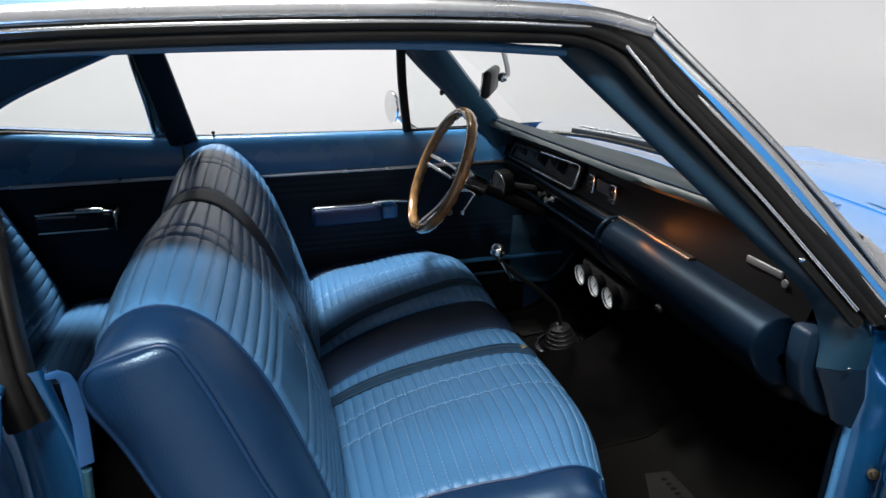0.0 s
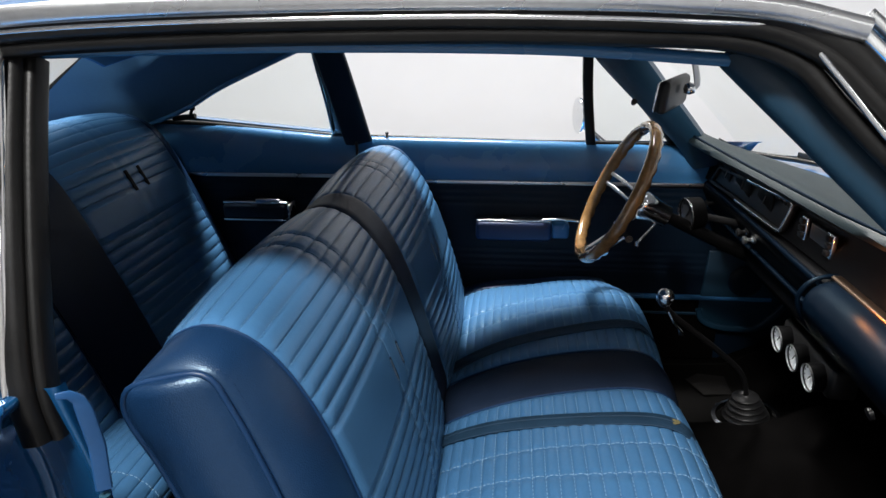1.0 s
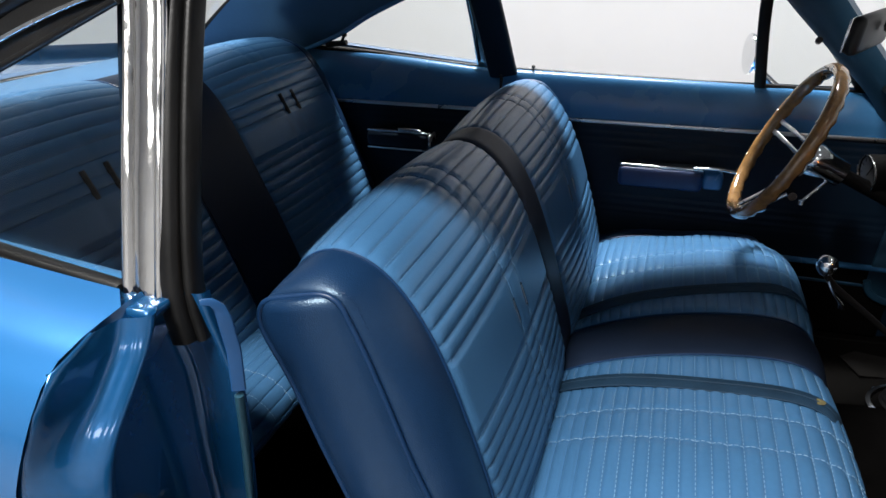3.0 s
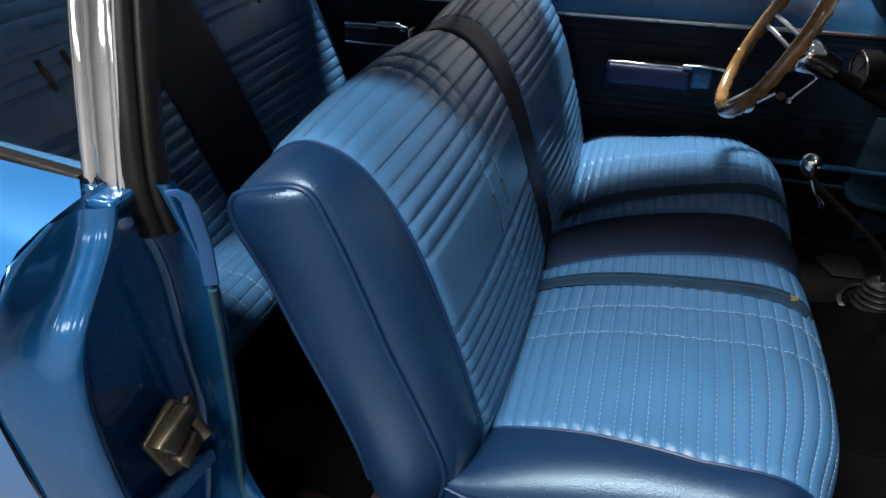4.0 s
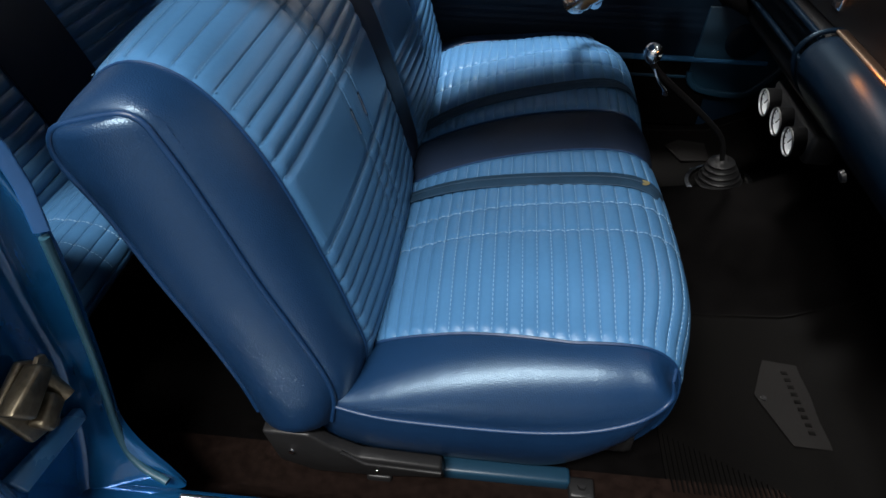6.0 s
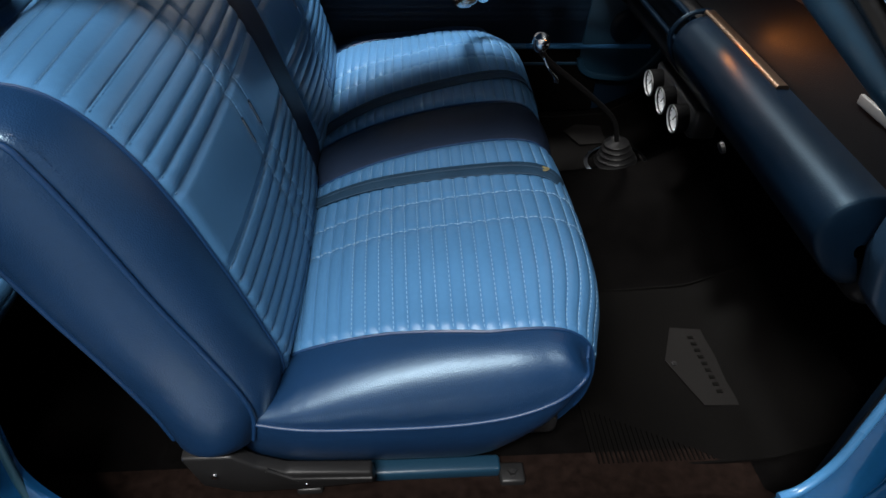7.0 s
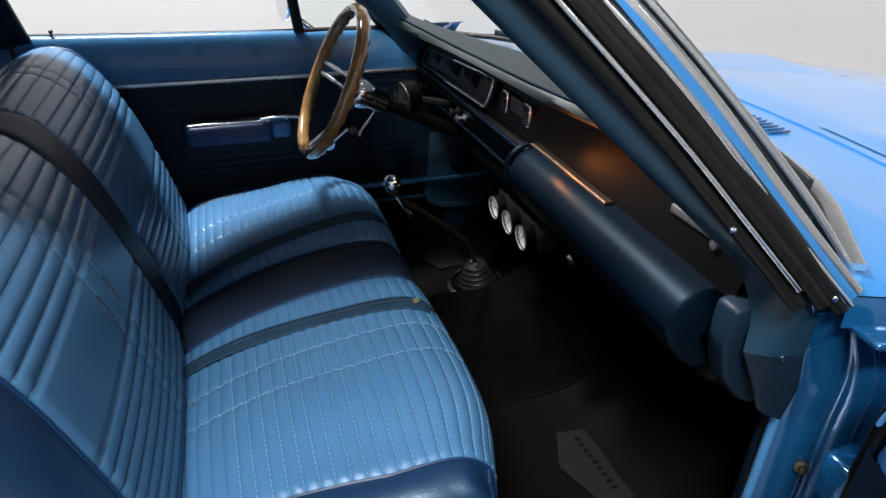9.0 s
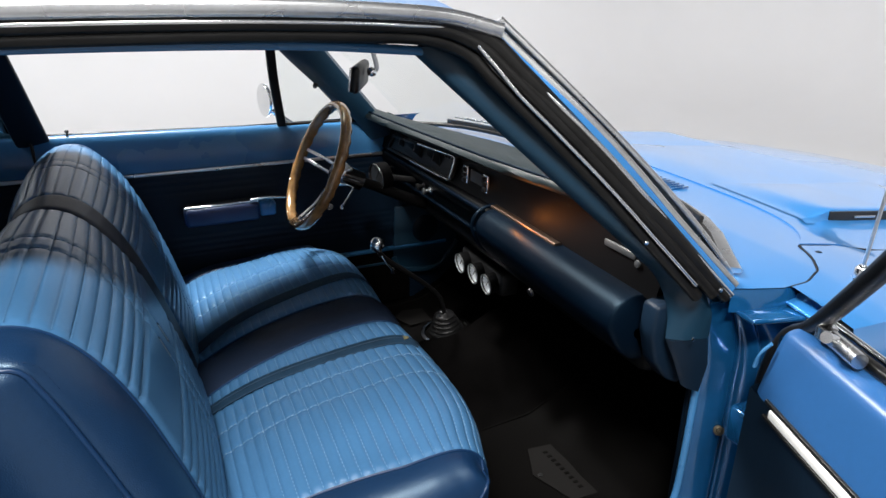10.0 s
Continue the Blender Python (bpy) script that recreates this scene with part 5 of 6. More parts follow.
# instrument frame
cl = [(0.605, 0.892), (0.150, 0.912), (0.156, 0.846), (0.622, 0.846)]
ring = straight(cl + cl[:1], 60)[:-1]
frame_ob = part("instrument_frame", sweep([(face_x(z, y) - 0.008, y, z) for y, z in ring], rounded(0.011, 0.012, 0.3), up=(-1, 0, 0.2), closed=True), PLASTIC, dash, "dark instrument frame")
part("frame_edge", sweep([(face_x(z, y) - 0.013, y, z) for y, z in straight([(0.40, 0.903), (0.150, 0.914), (0.152, 0.88), (0.156, 0.845), (0.24, 0.844), (0.42, 0.844)], 40)], rounded(0.008, 0.010, 0.3), up=(-1, 0, 0.2)), CHROME, frame_ob, "chrome edge of the instrument frame")
part("instrument_glass", slab([(face_x(z, y) - 0.006, y, z) for y, z in cl], (0.004, 0, 0), 0), PLASTIC, frame_ob, "dark instrument panel", smooth=False)
for y, w in ((0.55, 0.07), (0.43, 0.12), (0.29, 0.10)):
    part("gauge_face", box((face_x(0.885, y) - 0.008, y, 0.885), (0.003, w, 0.045), 0.001), BLACK, frame_ob)
    part("gauge_marks", box((face_x(0.90, y) - 0.0105, y, 0.903), (0.002, w * 0.8, 0.003), 0.0005), GREY, frame_ob)
    part("pointer", box((face_x(0.885, y) - 0.0105, y, 0.883), (0.002, 0.003, 0.03), 0.0005, pose(0, 0, 0, 30, 0, 0)), GREY, frame_ob)
for i in range(4):
    part("gauge_button", box((face_x(0.905, 0.20) - 0.012, 0.165 + 0.022 * i, 0.906), (0.008, 0.014, 0.010), 0.002), PLASTIC, frame_ob)
for y in (0.078, -0.035):
    sw = part("heater_switch", box((face_x(0.88, y) - 0.006, y, 0.882), (0.012, 0.026, 0.052), 0.003), CHROME, dash, "chrome framed switch")
    for dz in (-0.015, 0.0, 0.015):
        part("rocker_key", box((face_x(0.88, y) - 0.014, y, 0.882 + dz), (0.008, 0.018, 0.011), 0.002), PLASTIC, sw)
part("radio_face", box((face_x(0.885, 0.02) - 0.005, 0.022, 0.885), (0.008, 0.070, 0.034), 0.003), GREY, dash, "grey radio face")
part("badge", box((face_x(0.893, -0.575) - 0.004, -0.575, 0.892), (0.006, 0.09, 0.014), 0.002), GREY, dash, "grey metal badge bar")
part("badge_mark", lathe([(0, 0), (0.008, 0), (0.007, 0.003), (0, 0.004)], 12, pose(face_x(0.88, -0.63) - 0.004, -0.635, 0.884, 0, -90, 0)), GREY, dash)
# ledge with added glint strip, knee pad (glove box) and its rounded end
# copper strip standing in for the orange highlight on the pad's edge
part("glint_strip", sweep([(1.082 + 0.018 * (1 - (y / 0.73) ** 2), y, 0.8405) for y in np.linspace(-0.40, -0.098, 14)], rounded(0.020, 0.009, 0.5)), GLINT_METAL, dash, "thin metal strip added for the orange glint")
part("ledge", sweep([(1.085 + 0.02 * (1 - (y / 0.73) ** 2), y, 0.824) for y in np.linspace(-0.668, -0.088, 14)], rounded(0.03, 0.012, 0.4)), BLACK, dash, "dark ledge")
def rows_sec(row):
    return [(p[0], p[2]) for p in row]


sec = flow([(1.115, 0.836), (1.075, 0.839), (1.045, 0.828), (1.027, 0.804), (1.027, 0.780), (1.041, 0.750), (1.063, 0.722), (1.088, 0.704), (1.115, 0.698)], 34)
rows = []
for y in np.linspace(-0.668, -0.090, 40):
    e = 1 - smoothstep(0, 0.03, -0.090 - y)
    rows.append([(x + (1.10 - x) * 0.35 * e * e + 0.02 * (1 - (y / 0.73) ** 2) * 0.6, y, z + (0.765 - z) * 0.2 * e * e) for x, z in sec])
dome = []
for t in np.linspace(1, 0.08, 9):
    k = math.cos(t * math.pi / 2)
    dome.append([(x + (1.085 - x) * (1 - math.sqrt(max(0, 1 - t * t)) if t < 1 else 1) * 0.9, -0.668 - 0.014 * t, z + (0.765 - z) * (1 - math.sqrt(max(0, 1 - t * t)) if t < 1 else 1) * 0.85) for x, z in rows_sec(rows[0])])
rows = dome + rows
pad = part("knee_pad", grid(rows), KNEE, dash, "dark blue padded glove box front")
part("pad_welt", tube([(x + 0.016, -0.088, z) for x, z in sec], 0.005, 8, up=(0, 1, 0)), KNEE, pad)
part("glove_button", lathe([(0, 0), (0.011, 0), (0.010, 0.006), (0, 0.008)], 14, pose(1.060, -0.36, 0.716, 0, -110, 0)), PLASTIC, dash, "small metal button")
part("dash_side", slab([(1.082, -0.730, 0.842), (1.16, -0.730, 0.846), (1.182, -0.730, 0.71), (1.160, -0.730, 0.664), (1.128, -0.730, 0.682), (1.096, -0.730, 0.722), (1.078, -0.730, 0.785)], (0, 0.040, 0), 0.008), PANEL, dash, "dark dashboard end panel")
# driver side lower panel
sec = flow([(1.10, 0.832), (1.075, 0.825), (1.07, 0.80), (1.085, 0.77), (1.095, 0.745), (1.12, 0.735)], 20)
rows = [[(x + 0.012 * (1 - (y / 0.73) ** 2), y, z) for x, z in sec] for y in np.linspace(-0.085, 0.70, 24)]
part("lower_panel", grid(rows), BLACK, dash, "black lower dash panel")
part("lower_edge", sweep([(1.088 + 0.012 * (1 - (y / 0.73) ** 2), y, 0.742) for y in np.linspace(-0.085, 0.68, 12)], rounded(0.012, 0.010, 0.4)), KNEE, dash)
part("lower_bead", sweep([(1.078, y, 0.822) for y in np.linspace(-0.085, 0.68, 12)], rounded(0.010, 0.012, 0.4)), KNEE, dash)
for y, z in ((0.335, 0.785), (0.285, 0.782), (0.62, 0.78)):
    part("dash_knob", join(lathe([(0, 0), (0.010, 0), (0.010, 0.006), (0.005, 0.009), (0.005, 0.018), (0.010, 0.022), (0.010, 0.028), (0, 0.029)], 16, pose(1.088, y, z, 0, -95, 0))), STEEL if y == 0.285 else PLASTIC, dash, "small pull knob")
part("under_dash", box((1.25, 0.0, 0.70), (0.28, 1.38, 0.06), 0.02), BLACK, dash)


def gauge(place, r, s_label, name="gauge", turn=0, face=DIAL):
    """A round white-faced gauge that faces the seat."""
    m = pose(*place, 0, -96, turn)
    g = part(name, lathe([(r * 0.8, -0.036), (r * 1.0, -0.032), (r * 1.08, 0.0), (r * 1.08, 0.006), (r * 0.96, 0.006), (r * 0.94, 0.002)], 28, m, False), COLUMN, gauges, s_label)
    part("bezel", lathe([(r * 0.97, 0.003), (r * 1.06, 0.004), (r * 1.06, 0.009), (r * 0.98, 0.009), (r * 0.97, 0.003)], 28, m, False), STEEL, g, "thin bezel")
    part("dial", lathe([(r * 0.95, -0.001), (r * 0.95, 0.003)], 28, m), face, g, "pale dial")
    n = 9
    for i in range(n):
        a = radians(-130 + 260 * i / (n - 1))
        part("tick", box((0, 0, 0), (r * 0.18, r * 0.05, 0.001), 0, m @ pose(r * 0.78 * math.cos(a), r * 0.78 * math.sin(a), 0.004, 0, 0, math.degrees(a))), PLASTIC, g)
    part("pointer", box((0, 0, 0), (r * 0.9, r * 0.07, 0.0015), 0, m @ pose(r * 0.22, -r * 0.2, 0.005, 0, 0, -40)), PLASTIC, g)
    return g


gauges = thing("gauge_cluster", (1.12, 0.045, 0.60), "row of three white-faced gauges in a black bracket", "gauges")
for y in (0.108, 0.022, -0.059):
    gauge((1.112, y, 0.600), 0.0285, "round white-faced gauge")
part("bracket", join(box((1.16, 0.025, 0.604), (0.06, 0.25, 0.070), 0.012), box((1.18, 0.025, 0.66), (0.03, 0.22, 0.09), 0.006)), PLASTIC, gauges, "black gauge bracket")
gauges = thing("tachometer", (1.02, 0.47, 0.74), "round grey-faced tachometer clamped under the dash", "gauge")
gauge((0.955, 0.405, 0.808), 0.042, "black cup with grey dial", "cup", 12, DIAL_DIM)
part("clamp", rod((1.0, 0.41, 0.80), (1.09, 0.42, 0.78), 0.010), PLASTIC, gauges)

# orange lamp and small box, both added to cast the glow on the dash face
housing = part("glow_lamp_box", box((1.118, -0.215, 0.948), (0.035, 0.05, 0.016), 0.004), PLASTIC, dash, "small dark box added above the glow lamp")
lampd = bpy.data.lights.new("glow_lamp", "POINT")
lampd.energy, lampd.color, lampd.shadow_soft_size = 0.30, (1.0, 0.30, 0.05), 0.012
lampo = new("glow_lamp", lampd)
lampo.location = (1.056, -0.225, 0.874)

# ---- steering wheel and column ----
wheel_axis = Vector((-0.906, 0, 0.423))
WC = Vector((0.758, 0.393, 0.868))
turn_m = wheel_axis.to_track_quat("Z", "Y").to_matrix().to_4x4()
wm = Matrix.Translation(WC) @ turn_m
sw = thing("steering_wheel", WC, "wood-rimmed three-spoke steering wheel with bright rivets", "steering wheel")
R = 0.190
rows = []
for i in range(120):
    a = 2 * math.pi * i / 120
    rr = R + 0.0
    row = []
    for j in range(14):
        b = 2 * math.pi * j / 14
        r = 0.0135
        dx, dz = r * math.cos(b) * 1.0, r * math.sin(b) * 1.15
        if math.sin(b) < -0.3:
            dz -= 0.0045 * (0.5 + 0.5 * math.cos(a * 30)) * (-math.sin(b))
        row.append(wm @ Vector(((rr + dx) * math.cos(a), (rr + dx) * math.sin(a), dz)))
    rows.append(row)
rim = part("rim", grid(rows, closed_u=True, closed_v=True), WOOD, sw, "varnished wooden rim with finger grips")
for i in range(18):
    a = 2 * math.pi * (i + 0.5) / 18
    part("rivet", lathe([(0, 0), (0.0042, 0), (0.003, 0.002), (0, 0.0025)], 10, wm @ pose(R * math.cos(a), R * math.sin(a), 0.0145)), CHROME, rim)
for a in (0, 180, 270):
    a = radians(a)
    for off in (-0.016, 0.016):
        o = Vector((-math.sin(a) * off, math.cos(a) * off, 0))
        p0 = wm @ (Vector((0.03 * math.cos(a), 0.03 * math.sin(a), -0.065)) + o)
        p1 = wm @ (Vector((0.11 * math.cos(a), 0.11 * math.sin(a), -0.045)) + o)
        p2 = wm @ (Vector((R * math.cos(a), R * math.sin(a), -0.004)) + o * 0.9)
        part("spoke", sweep(flow([p0, p1, p2], 12), rounded(0.011, 0.005, 0.4), up=wheel_axis), STEEL, sw, "brushed metal spoke")
part("hub", lathe([(0.0, 0.012), (0.030, 0.010), (0.038, 0.0), (0.040, -0.02), (0.032, -0.05), (0.030, -0.09), (0.0, -0.09)], 24, wm @ pose(0, 0, -0.062)), CHROME, sw, "chrome hub")
part("column", rod(wm @ Vector((0, 0, -0.12)), wm @ Vector((0, 0, -0.42)), 0.016, 0.019, 18), COLUMN, sw, "black steering column")
p = wm @ Vector((0, 0, -0.13))
part("turn_lever", join(rod(p, p + Vector((-0.015, 0.15, 0.03)), 0.004), lathe([(0, -0.008), (0.007, -0.005), (0.007, 0.005), (0, 0.008)], 10, pose(p.x - 0.015, p.y + 0.15, p.z + 0.03))), CHROME, sw, "thin chrome lever")
part("shift_lever", join(rod(p - Vector((0, 0, 0.02)), p + Vector((-0.06, -0.05, -0.07)), 0.004), lathe([(0, -0.008), (0.007, -0.005), (0.007, 0.005), (0, 0.008)], 10, pose(p.x - 0.06, p.y - 0.05, p.z - 0.07))), CHROME, sw, "thin chrome lever")

# ---- gear lever ----
gl = thing("gear_lever", (1.0, 0.11, 0.33), "chrome gear lever with ball knob and ribbed black boot", "gear lever")
K = (0.828, 0.050, 0.722)
lathe_knob = [(0.006, -0.022), (0.012, -0.018), (0.018, -0.008), (0.020, 0.004), (0.017, 0.014), (0.010, 0.020), (0.0, 0.022)]
part("knob", lathe(lathe_knob, 24, pose(*K)), CHROME, gl, "polished ball knob")
part("lever", sweep(flow([(0.832, 0.052, 0.70), (0.846, 0.057, 0.682), (0.875, 0.068, 0.655), (0.982, 0.11, 0.560), (1.06, 0.155, 0.475), (1.092, 0.183, 0.39)], 24), rounded(0.013, 0.009, 0.4), up=(0, 1, 0)), PLASTIC, gl, "black bent lever")
part("reverse_lever", sweep(flow([(0.836, 0.040, 0.695), (0.850, 0.038, 0.668), (0.868, 0.045, 0.645), (0.872, 0.048, 0.632)], 10), rounded(0.012, 0.006, 0.4)), CHROME, gl, "small chrome finger lever")
prof = []
for i in range(5):
    z = 0.013 * i
    r = 0.052 - 0.006 * i
    prof += [(r - 0.004, z), (r + 0.003, z + 0.0025), (r + 0.005, z + 0.005), (r + 0.003, z + 0.0075), (r - 0.006, z + 0.0105)]
prof += [(0.016, 0.070), (0.012, 0.074), (0.0, 0.074)]
part("boot", lathe(prof, 28, pose(1.10, 0.19, 0.333, 0, -8, 0)), PLASTIC, gl, "ribbed black rubber boot")
part("boot_ring", lathe([(0.070, -0.004), (0.084, -0.004), (0.082, 0.003), (0.072, 0.005), (0.070, -0.004)], 28, pose(1.10, 0.19, 0.330, 0, -8, 0), False), CHROME, gl, "chrome boot ring")
for a in range(0, 360, 90):
    part("screw", lathe([(0, 0), (0.005, 0), (0.004, 0.003), (0, 0.004)], 10, pose(1.10 + 0.082 * math.cos(radians(a + 40)), 0.19 + 0.082 * math.sin(radians(a + 40)), 0.322)), CHROME, gl)

# ---- floor mats ----
def floor_mat(x0, x1, y0, y1, group):
    mat_t = thing("floor_mat", ((x0 + x1) / 2, (y0 + y1) / 2, 0.205), "black rubber floor mat with a grey emblem", "floor mat", group)
    ground = lambda x, y: float(np.interp(x, FX, FZ)) + (0.11 + 0.04 * smoothstep(0.7, 1.3, x)) * math.exp(-((y - 0.08) / (0.15 + 0.03 * smoothstep(0.7, 1.2, x))) ** 4) + 0.0055
    rows = [[(x, y, ground(x, y) + 0.0015 * noise.noise((x * 9, y * 9, 2))) for y in np.linspace(y0, y1, 24)] for x in np.linspace(x0, x1, 24)]
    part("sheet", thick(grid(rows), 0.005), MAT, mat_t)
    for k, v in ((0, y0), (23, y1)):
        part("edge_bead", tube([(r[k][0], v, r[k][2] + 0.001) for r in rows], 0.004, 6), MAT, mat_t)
    return mat_t


fm = floor_mat(0.872, 1.36, -0.632, -0.175, "front mats")
for i in range(26):
    x = 0.880 + 0.009 * i
    top = -0.505 - 0.120 * i / 26
    if top > -0.62:
        part("rib", box((x, (top - 0.625) / 2, 0.2085), (0.003, top + 0.625, 0.004), 0, seg=1), MAT, fm)
part("stud", lathe([(0, 0), (0.007, 0), (0.006, 0.004), (0, 0.005)], 10, pose(1.092, -0.405, 0.213)), PLASTIC, fm)
em = [(1.116, -0.304), (1.187, -0.312), (1.193, -0.513), (1.119, -0.510), (1.076, -0.396)]
badge = part("emblem", slab([(x, y, 0.2125) for x, y in em], (0, 0, 0.002), 0), EMBLEM, fm, "grey arrow-shaped emblem", smooth=False)
for i in range(9):
    part("letter_bar", box((1.152 + 0.0012 * i, -0.335 - 0.018 * i, 0.2155), (0.012, 0.008, 0.001), 0), MAT, badge)
dmat = floor_mat(0.90, 1.33, 0.30, 0.66, "front mats")
part("emblem", slab([(x, y, 0.2135) for x, y in ((1.05, 0.551), (1.097, 0.592), (1.176, 0.58), (1.171, 0.477), (1.084, 0.466))], (0, 0, 0.002), 0), EMBLEM, dmat, "grey arrow-shaped emblem", smooth=False)

# ---- mirrors, lamp, wipers, aerial ----
mir = thing("rear_view_mirror", (0.78, 0.03, 1.20), "black-backed rear-view mirror on a chrome stem", "mirror")
part("housing", box((0.792, 0.03, 1.168), (0.022, 0.19, 0.062), 0.010, pose(0, 0, 0, 0, 6, -25)), PLASTIC, mir, "black mirror back")
part("mirror_glass", box((0.780, 0.028, 1.169), (0.004, 0.18, 0.054), 0.002, pose(0, 0, 0, 0, 6, -25)), CHROME, mir, "mirror glass")
part("stem", sweep(flow([(0.82, 0.03, 1.175), (0.835, 0.03, 1.185), (0.82, 0.03, 1.24), (0.79, 0.03, 1.295)], 16), rounded(0.012, 0.007, 0.4), up=(0, 1, 0)), STEEL, mir, "chrome mirror stem")
part("ball_joint", lathe([(0, -0.012), (0.010, -0.008), (0.012, 0), (0.010, 0.008), (0, 0.012)], 14, pose(0.822, 0.03, 1.176)), CHROME, mir)
om = thing("door_mirror", (0.76, 0.86, 1.0), "round chrome mirror on the driver's door", "mirror")
part("head", lathe([(0, -0.03), (0.03, -0.026), (0.055, -0.01), (0.060, 0.0), (0.058, 0.004), (0, 0.004)], 28, pose(0.70, 0.885, 0.995, 0, -90, 12)), CHROME, om, "chrome mirror head")
part("arm", rod((0.72, 0.88, 0.96), (0.78, 0.84, 0.91), 0.010, 0.014), CHROME, om)
for y0, y1 in ((-0.58, -0.16), (0.10, 0.62)):
    wip = thing("wiper", (1.40, y0, 0.95), "bright windscreen wiper resting on the cowl", "wiper", "wipers")
    bow = lambda y: 1.215 + 0.19 * (1 - (abs(y) / 0.76) ** 2)
    part("blade", sweep([(bow(y) + 0.02, y, 0.918 + 0.02 * (1 - abs(y))) for y in np.linspace(y0, y1, 12)], rounded(0.008, 0.016, 0.3)), PLASTIC, wip, "black wiper blade")
    part("arm", sweep([(bow(y) + 0.035 + 0.03 * (y - y0), y, 0.930 + 0.02 * (1 - abs(y))) for y in np.linspace(y0 + 0.22, y1, 10)], rounded(0.010, 0.008, 0.3)), STEEL, wip, "bright wiper arm")
    part("pivot", lathe([(0, 0), (0.016, 0), (0.014, 0.014), (0, 0.018)], 14, pose(bow(y1) + 0.06, y1, 0.90)), STEEL, wip)
aer = thing("aerial", (1.46, -0.83, 0.87), "chrome aerial mast on the front wing", "aerial")
part("base", lathe([(0, 0), (0.032, 0.0), (0.030, 0.006), (0.014, 0.012), (0.012, 0.03), (0.007, 0.036), (0, 0.036)], 20, pose(1.46, -0.83, 0.862)), CHROME, aer, "chrome aerial base")
part("mast", rod((1.46, -0.83, 0.89), (1.505, -0.84, 1.75), 0.0035, 0.002, 10), STEEL, aer, "thin steel mast")

# ---- open passenger door ----
pd = thing("passenger_door", (1.20, -0.87, 0.35), "wide open passenger door with dark inner panel", "car door")
dm = Matrix.Translation((1.1175, -0.860, 0)) @ Matrix.Rotation(radians(250), 4, "Z")
# door coordinates: u along the door from the hinge, v inwards (towards the seat side), z up


def dpt(u, v, z):
    return dm @ Vector((u, -v, z))


LEDGE = flow([(-0.078, 0.902), (-0.060, 0.907), (-0.038, 0.906), (-0.026, 0.900), (-0.021, 0.888), (-0.014, 0.86), (-0.006, 0.825), (0.0, 0.798)], 26)
rows = []
for u in [0.072, 0.074, 0.079, 0.086, 0.10] + list(np.linspace(0.14, 1.15, 12)):
    e = 0.7 - 0.7 * math.sqrt(max(0, 1 - max(0, (0.10 - u) / 0.028) ** 2))
    rows.append([dpt(u, v - 0.035 * e, z - 0.03 * e * smoothstep(0.85, 0.91, z)) for v, z in LEDGE])
part("ledge", grid(rows, flip=True), LEDGEM, pd, "royal blue painted upper ledge")
rows = [[dpt(u, 0.002 - 0.03 * (0.075 - u) / 0.015 if u < 0.075 else 0.002, z) for z in np.linspace(0.80, 0.36, 20)] for u in [0.06, 0.075] + list(np.linspace(0.10, 1.15, 12))]
part("inner_panel", grid(rows, flip=True), PANEL, pd, "dark vinyl inner panel")
part("strip", sweep([dpt(u, 0.006, 0.797) for u in np.linspace(0.140, 1.12, 10)], rounded(0.008, 0.015, 0.3), up=(0, 0, 1)), ALU, pd, "bright trim strip")
for dz in (0.012, -0.013):
    part("strip_edge", sweep([dpt(u, 0.006, 0.797 + dz) for u in np.linspace(0.125, 1.12, 10)], rounded(0.006, 0.006, 0.3), up=(0, 0, 1)), RUBBER, pd)
rows = [[dpt(u, v, z) for v, z in flow([(-0.085, 0.90), (-0.10, 0.895), (-0.13, 0.86), (-0.155, 0.80), (-0.165, 0.70), (-0.16, 0.5), (-0.13, 0.33)], 18)] for u in np.linspace(0.0, 1.17, 12)]
part("outer_skin", grid(rows), PAINT, pd, "bright blue outer skin")
rows = []
for z in np.linspace(0.36, 0.875, 16):
    k = smoothstep(0.70, 0.875, z)
    rows.append([dpt(u + 0.02 * k, v, z) for u, v in flow([(0.066, -0.022), (0.045, -0.034), (0.030, -0.050), (0.020, -0.075), (0.012, -0.11), (0.004, -0.15)], 14)])
part("hinge_face", grid(rows, flip=True), PAINT_SHADED, pd, "blue hinge end of the door")
part("bottom", slab([dpt(0.02, 0.0, 0.35), dpt(1.16, 0.0, 0.35), dpt(1.16, -0.15, 0.35), dpt(0.02, -0.15, 0.35)], (0, 0, -0.01), 0.002), PAINT_SHADED, pd)
part("vent_seal", sweep(flow([dpt(0.012, -0.060, 0.62), dpt(0.012, -0.060, 0.70), dpt(0.020, -0.060, 0.80), dpt(0.048, -0.060, 0.87), dpt(0.09, -0.058, 0.905), dpt(0.14, -0.045, 0.955), dpt(0.28, 0.005, 1.10), dpt(0.46, 0.075, 1.29)], 44), rounded(0.024, 0.024, 0.4), up=(0.9, -0.4, 0.2)), RUBBER, pd, "black weatherstrip of the vent window")
part("belt_seal", sweep([dpt(u, -0.068, 0.914) for u in np.linspace(0.10, 1.12, 8)], rounded(0.016, 0.014, 0.4)), RUBBER, pd)
part("belt_bead", sweep([dpt(u, -0.088, 0.916) for u in np.linspace(0.10, 1.14, 8)], rounded(0.010, 0.010, 0.4)), CHROME, pd, "chrome window bead")
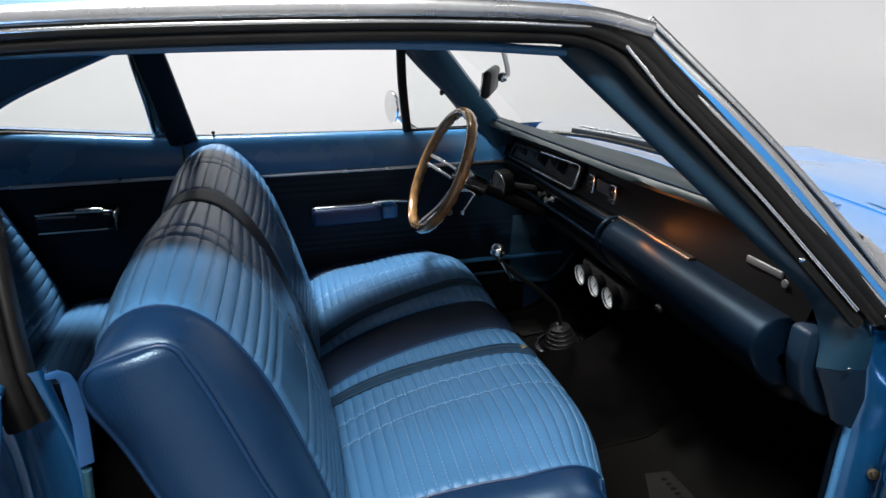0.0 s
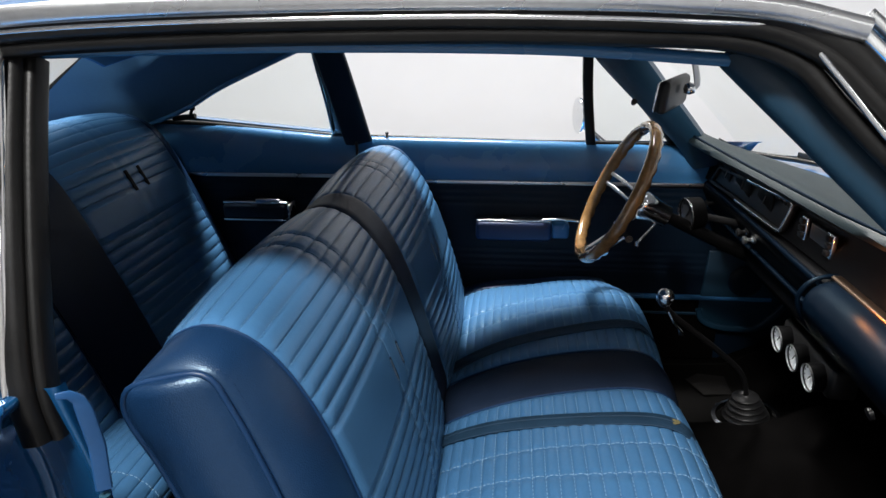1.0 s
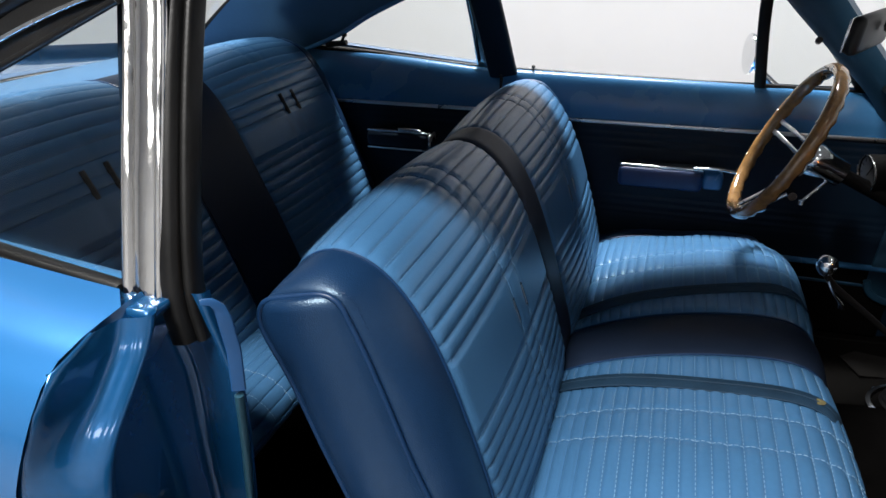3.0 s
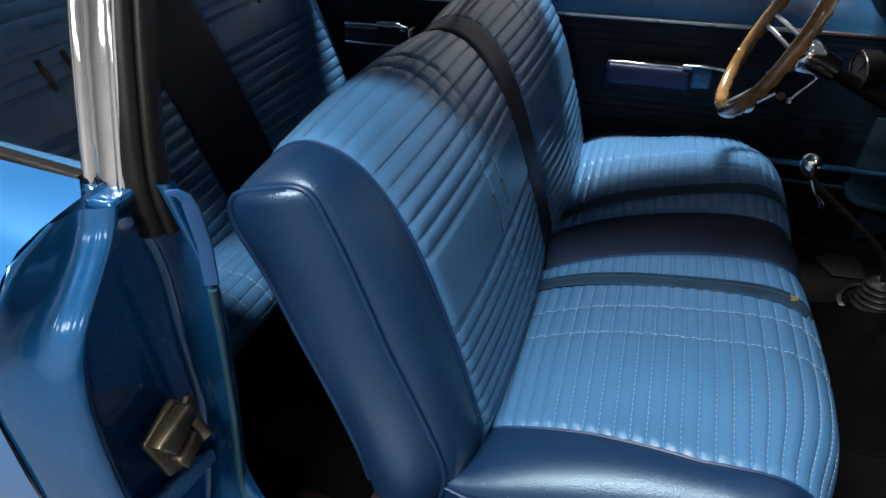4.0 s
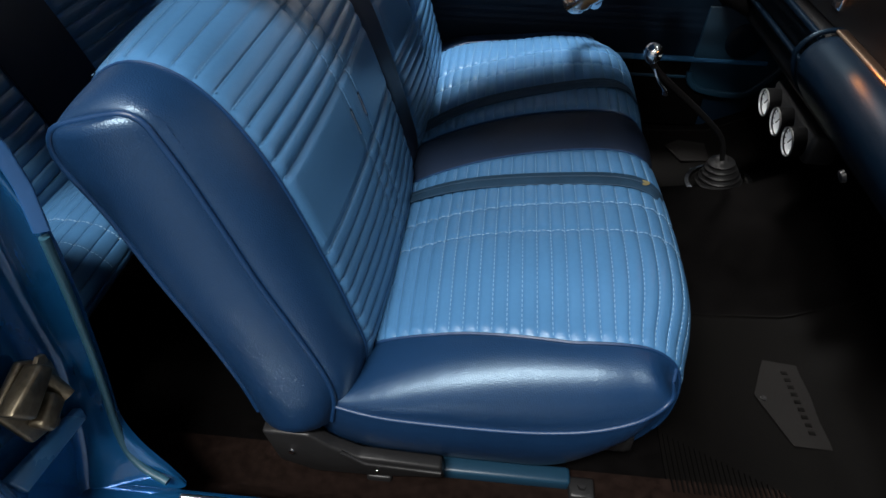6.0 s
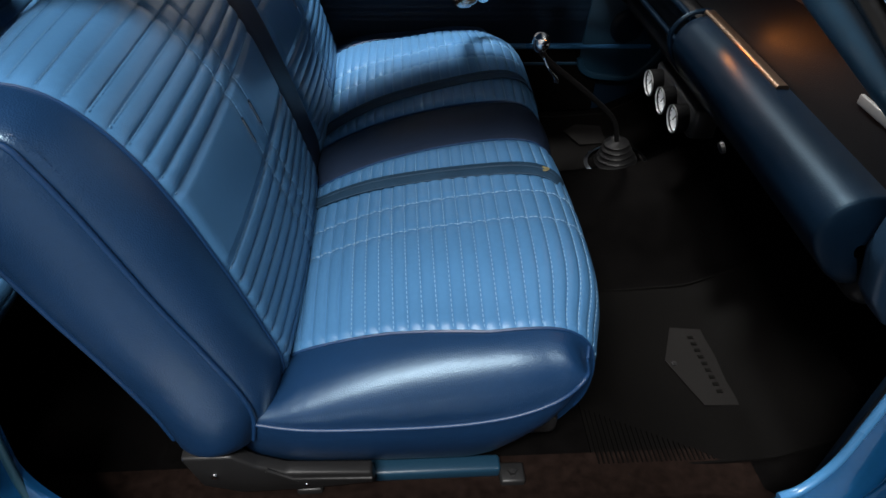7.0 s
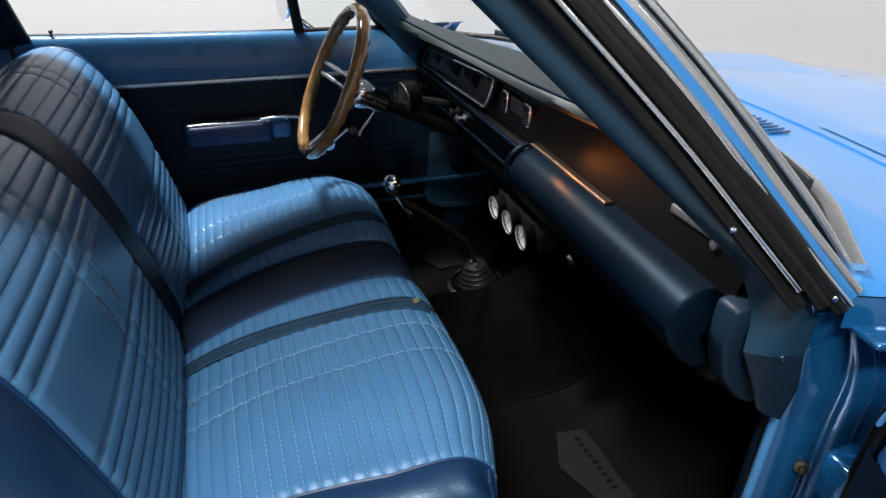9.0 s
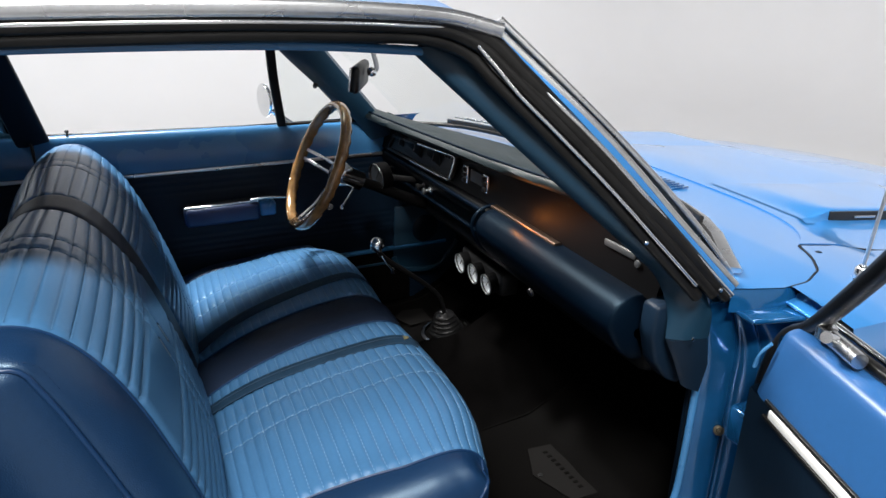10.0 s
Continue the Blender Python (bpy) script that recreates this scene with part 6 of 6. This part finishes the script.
part("vent_catch", join(rod(dpt(0.13, -0.052, 0.922), dpt(0.21, -0.045, 0.924), 0.011), rod(dpt(0.16, -0.048, 0.925), dpt(0.175, -0.02, 0.940), 0.008), lathe([(0, -0.012), (0.013, -0.008), (0.013, 0.008), (0, 0.012)], 14, dm @ pose(0.135, 0.05, 0.925))), STEEL, pd, "chrome vent window catch")
part("latch_slot", sweep(flow([dpt(0.075, 0.002, 0.835), dpt(0.079, 0.0, 0.86), dpt(0.086, -0.010, 0.88)], 8), rounded(0.007, 0.004, 0.4)), TRIM, pd)
part("hinge", box(dpt(-0.015, -0.07, 0.66), (0.06, 0.05, 0.07), 0.01), PAINT_SHADED, pd)

# ---- studio ----
def structure(name, bm, mat, label, category):
    ob = part(name, bm, mat)
    return tagged(ob, label, category, kind="structure")


structure("floor", box((0.5, -0.5, -0.05), (15.4, 12.4, 0.1), 0), FLOORM, "grey painted studio floor", "floor")


def cyclorama():
    """One seamless wall round the studio, with rounded corners and a coved foot."""
    prof = [(4.2, 0.003), (3.4, 0.006), (2.4, 0.02), (1.6, 0.07), (1.1, 0.14), (0.62, 0.30), (0.26, 0.60), (0.06, 1.04), (0.0, 1.6), (0.0, 3.2), (0.0, 4.75)]
    rows = []
    for d, z in flow(prof, 34):
        e = min(d, 0.8)
        row = []
        for cx, cy, a0, dx, dy in ((1, 1, 0, d, d), (-1, 1, 90, e, d), (-1, -1, 180, e, e), (1, -1, 270, d, e)):
            r = max(0.5, 2.2 - 0.4 * d)
            for i in range(13):
                a = radians(a0 + 90 * i / 12)
                row.append((0.5 + cx * (7.5 - dx - r) + r * math.cos(a), -0.5 + cy * (6.1 - dy - r) + r * math.sin(a), z))
        rows.append(row)
    return grid(rows, closed_v=True, flip=True)


structure("wall_cyclorama", cyclorama(), WALL, "seamless white studio wall with coved foot", "wall")
# unseen wall and ceiling, their greys set for the bounce they give
structure("wall_south", box((0.5, -5.3, 2.38), (15.0, 0.1, 4.76), 0), NEARWALL, "unseen grey wall added for near-side bounce", "wall")
structure("ceiling", box((0.5, -0.5, 4.78), (15.4, 12.4, 0.06), 0), DARKWALL, "unseen dark grey ceiling", "ceiling")
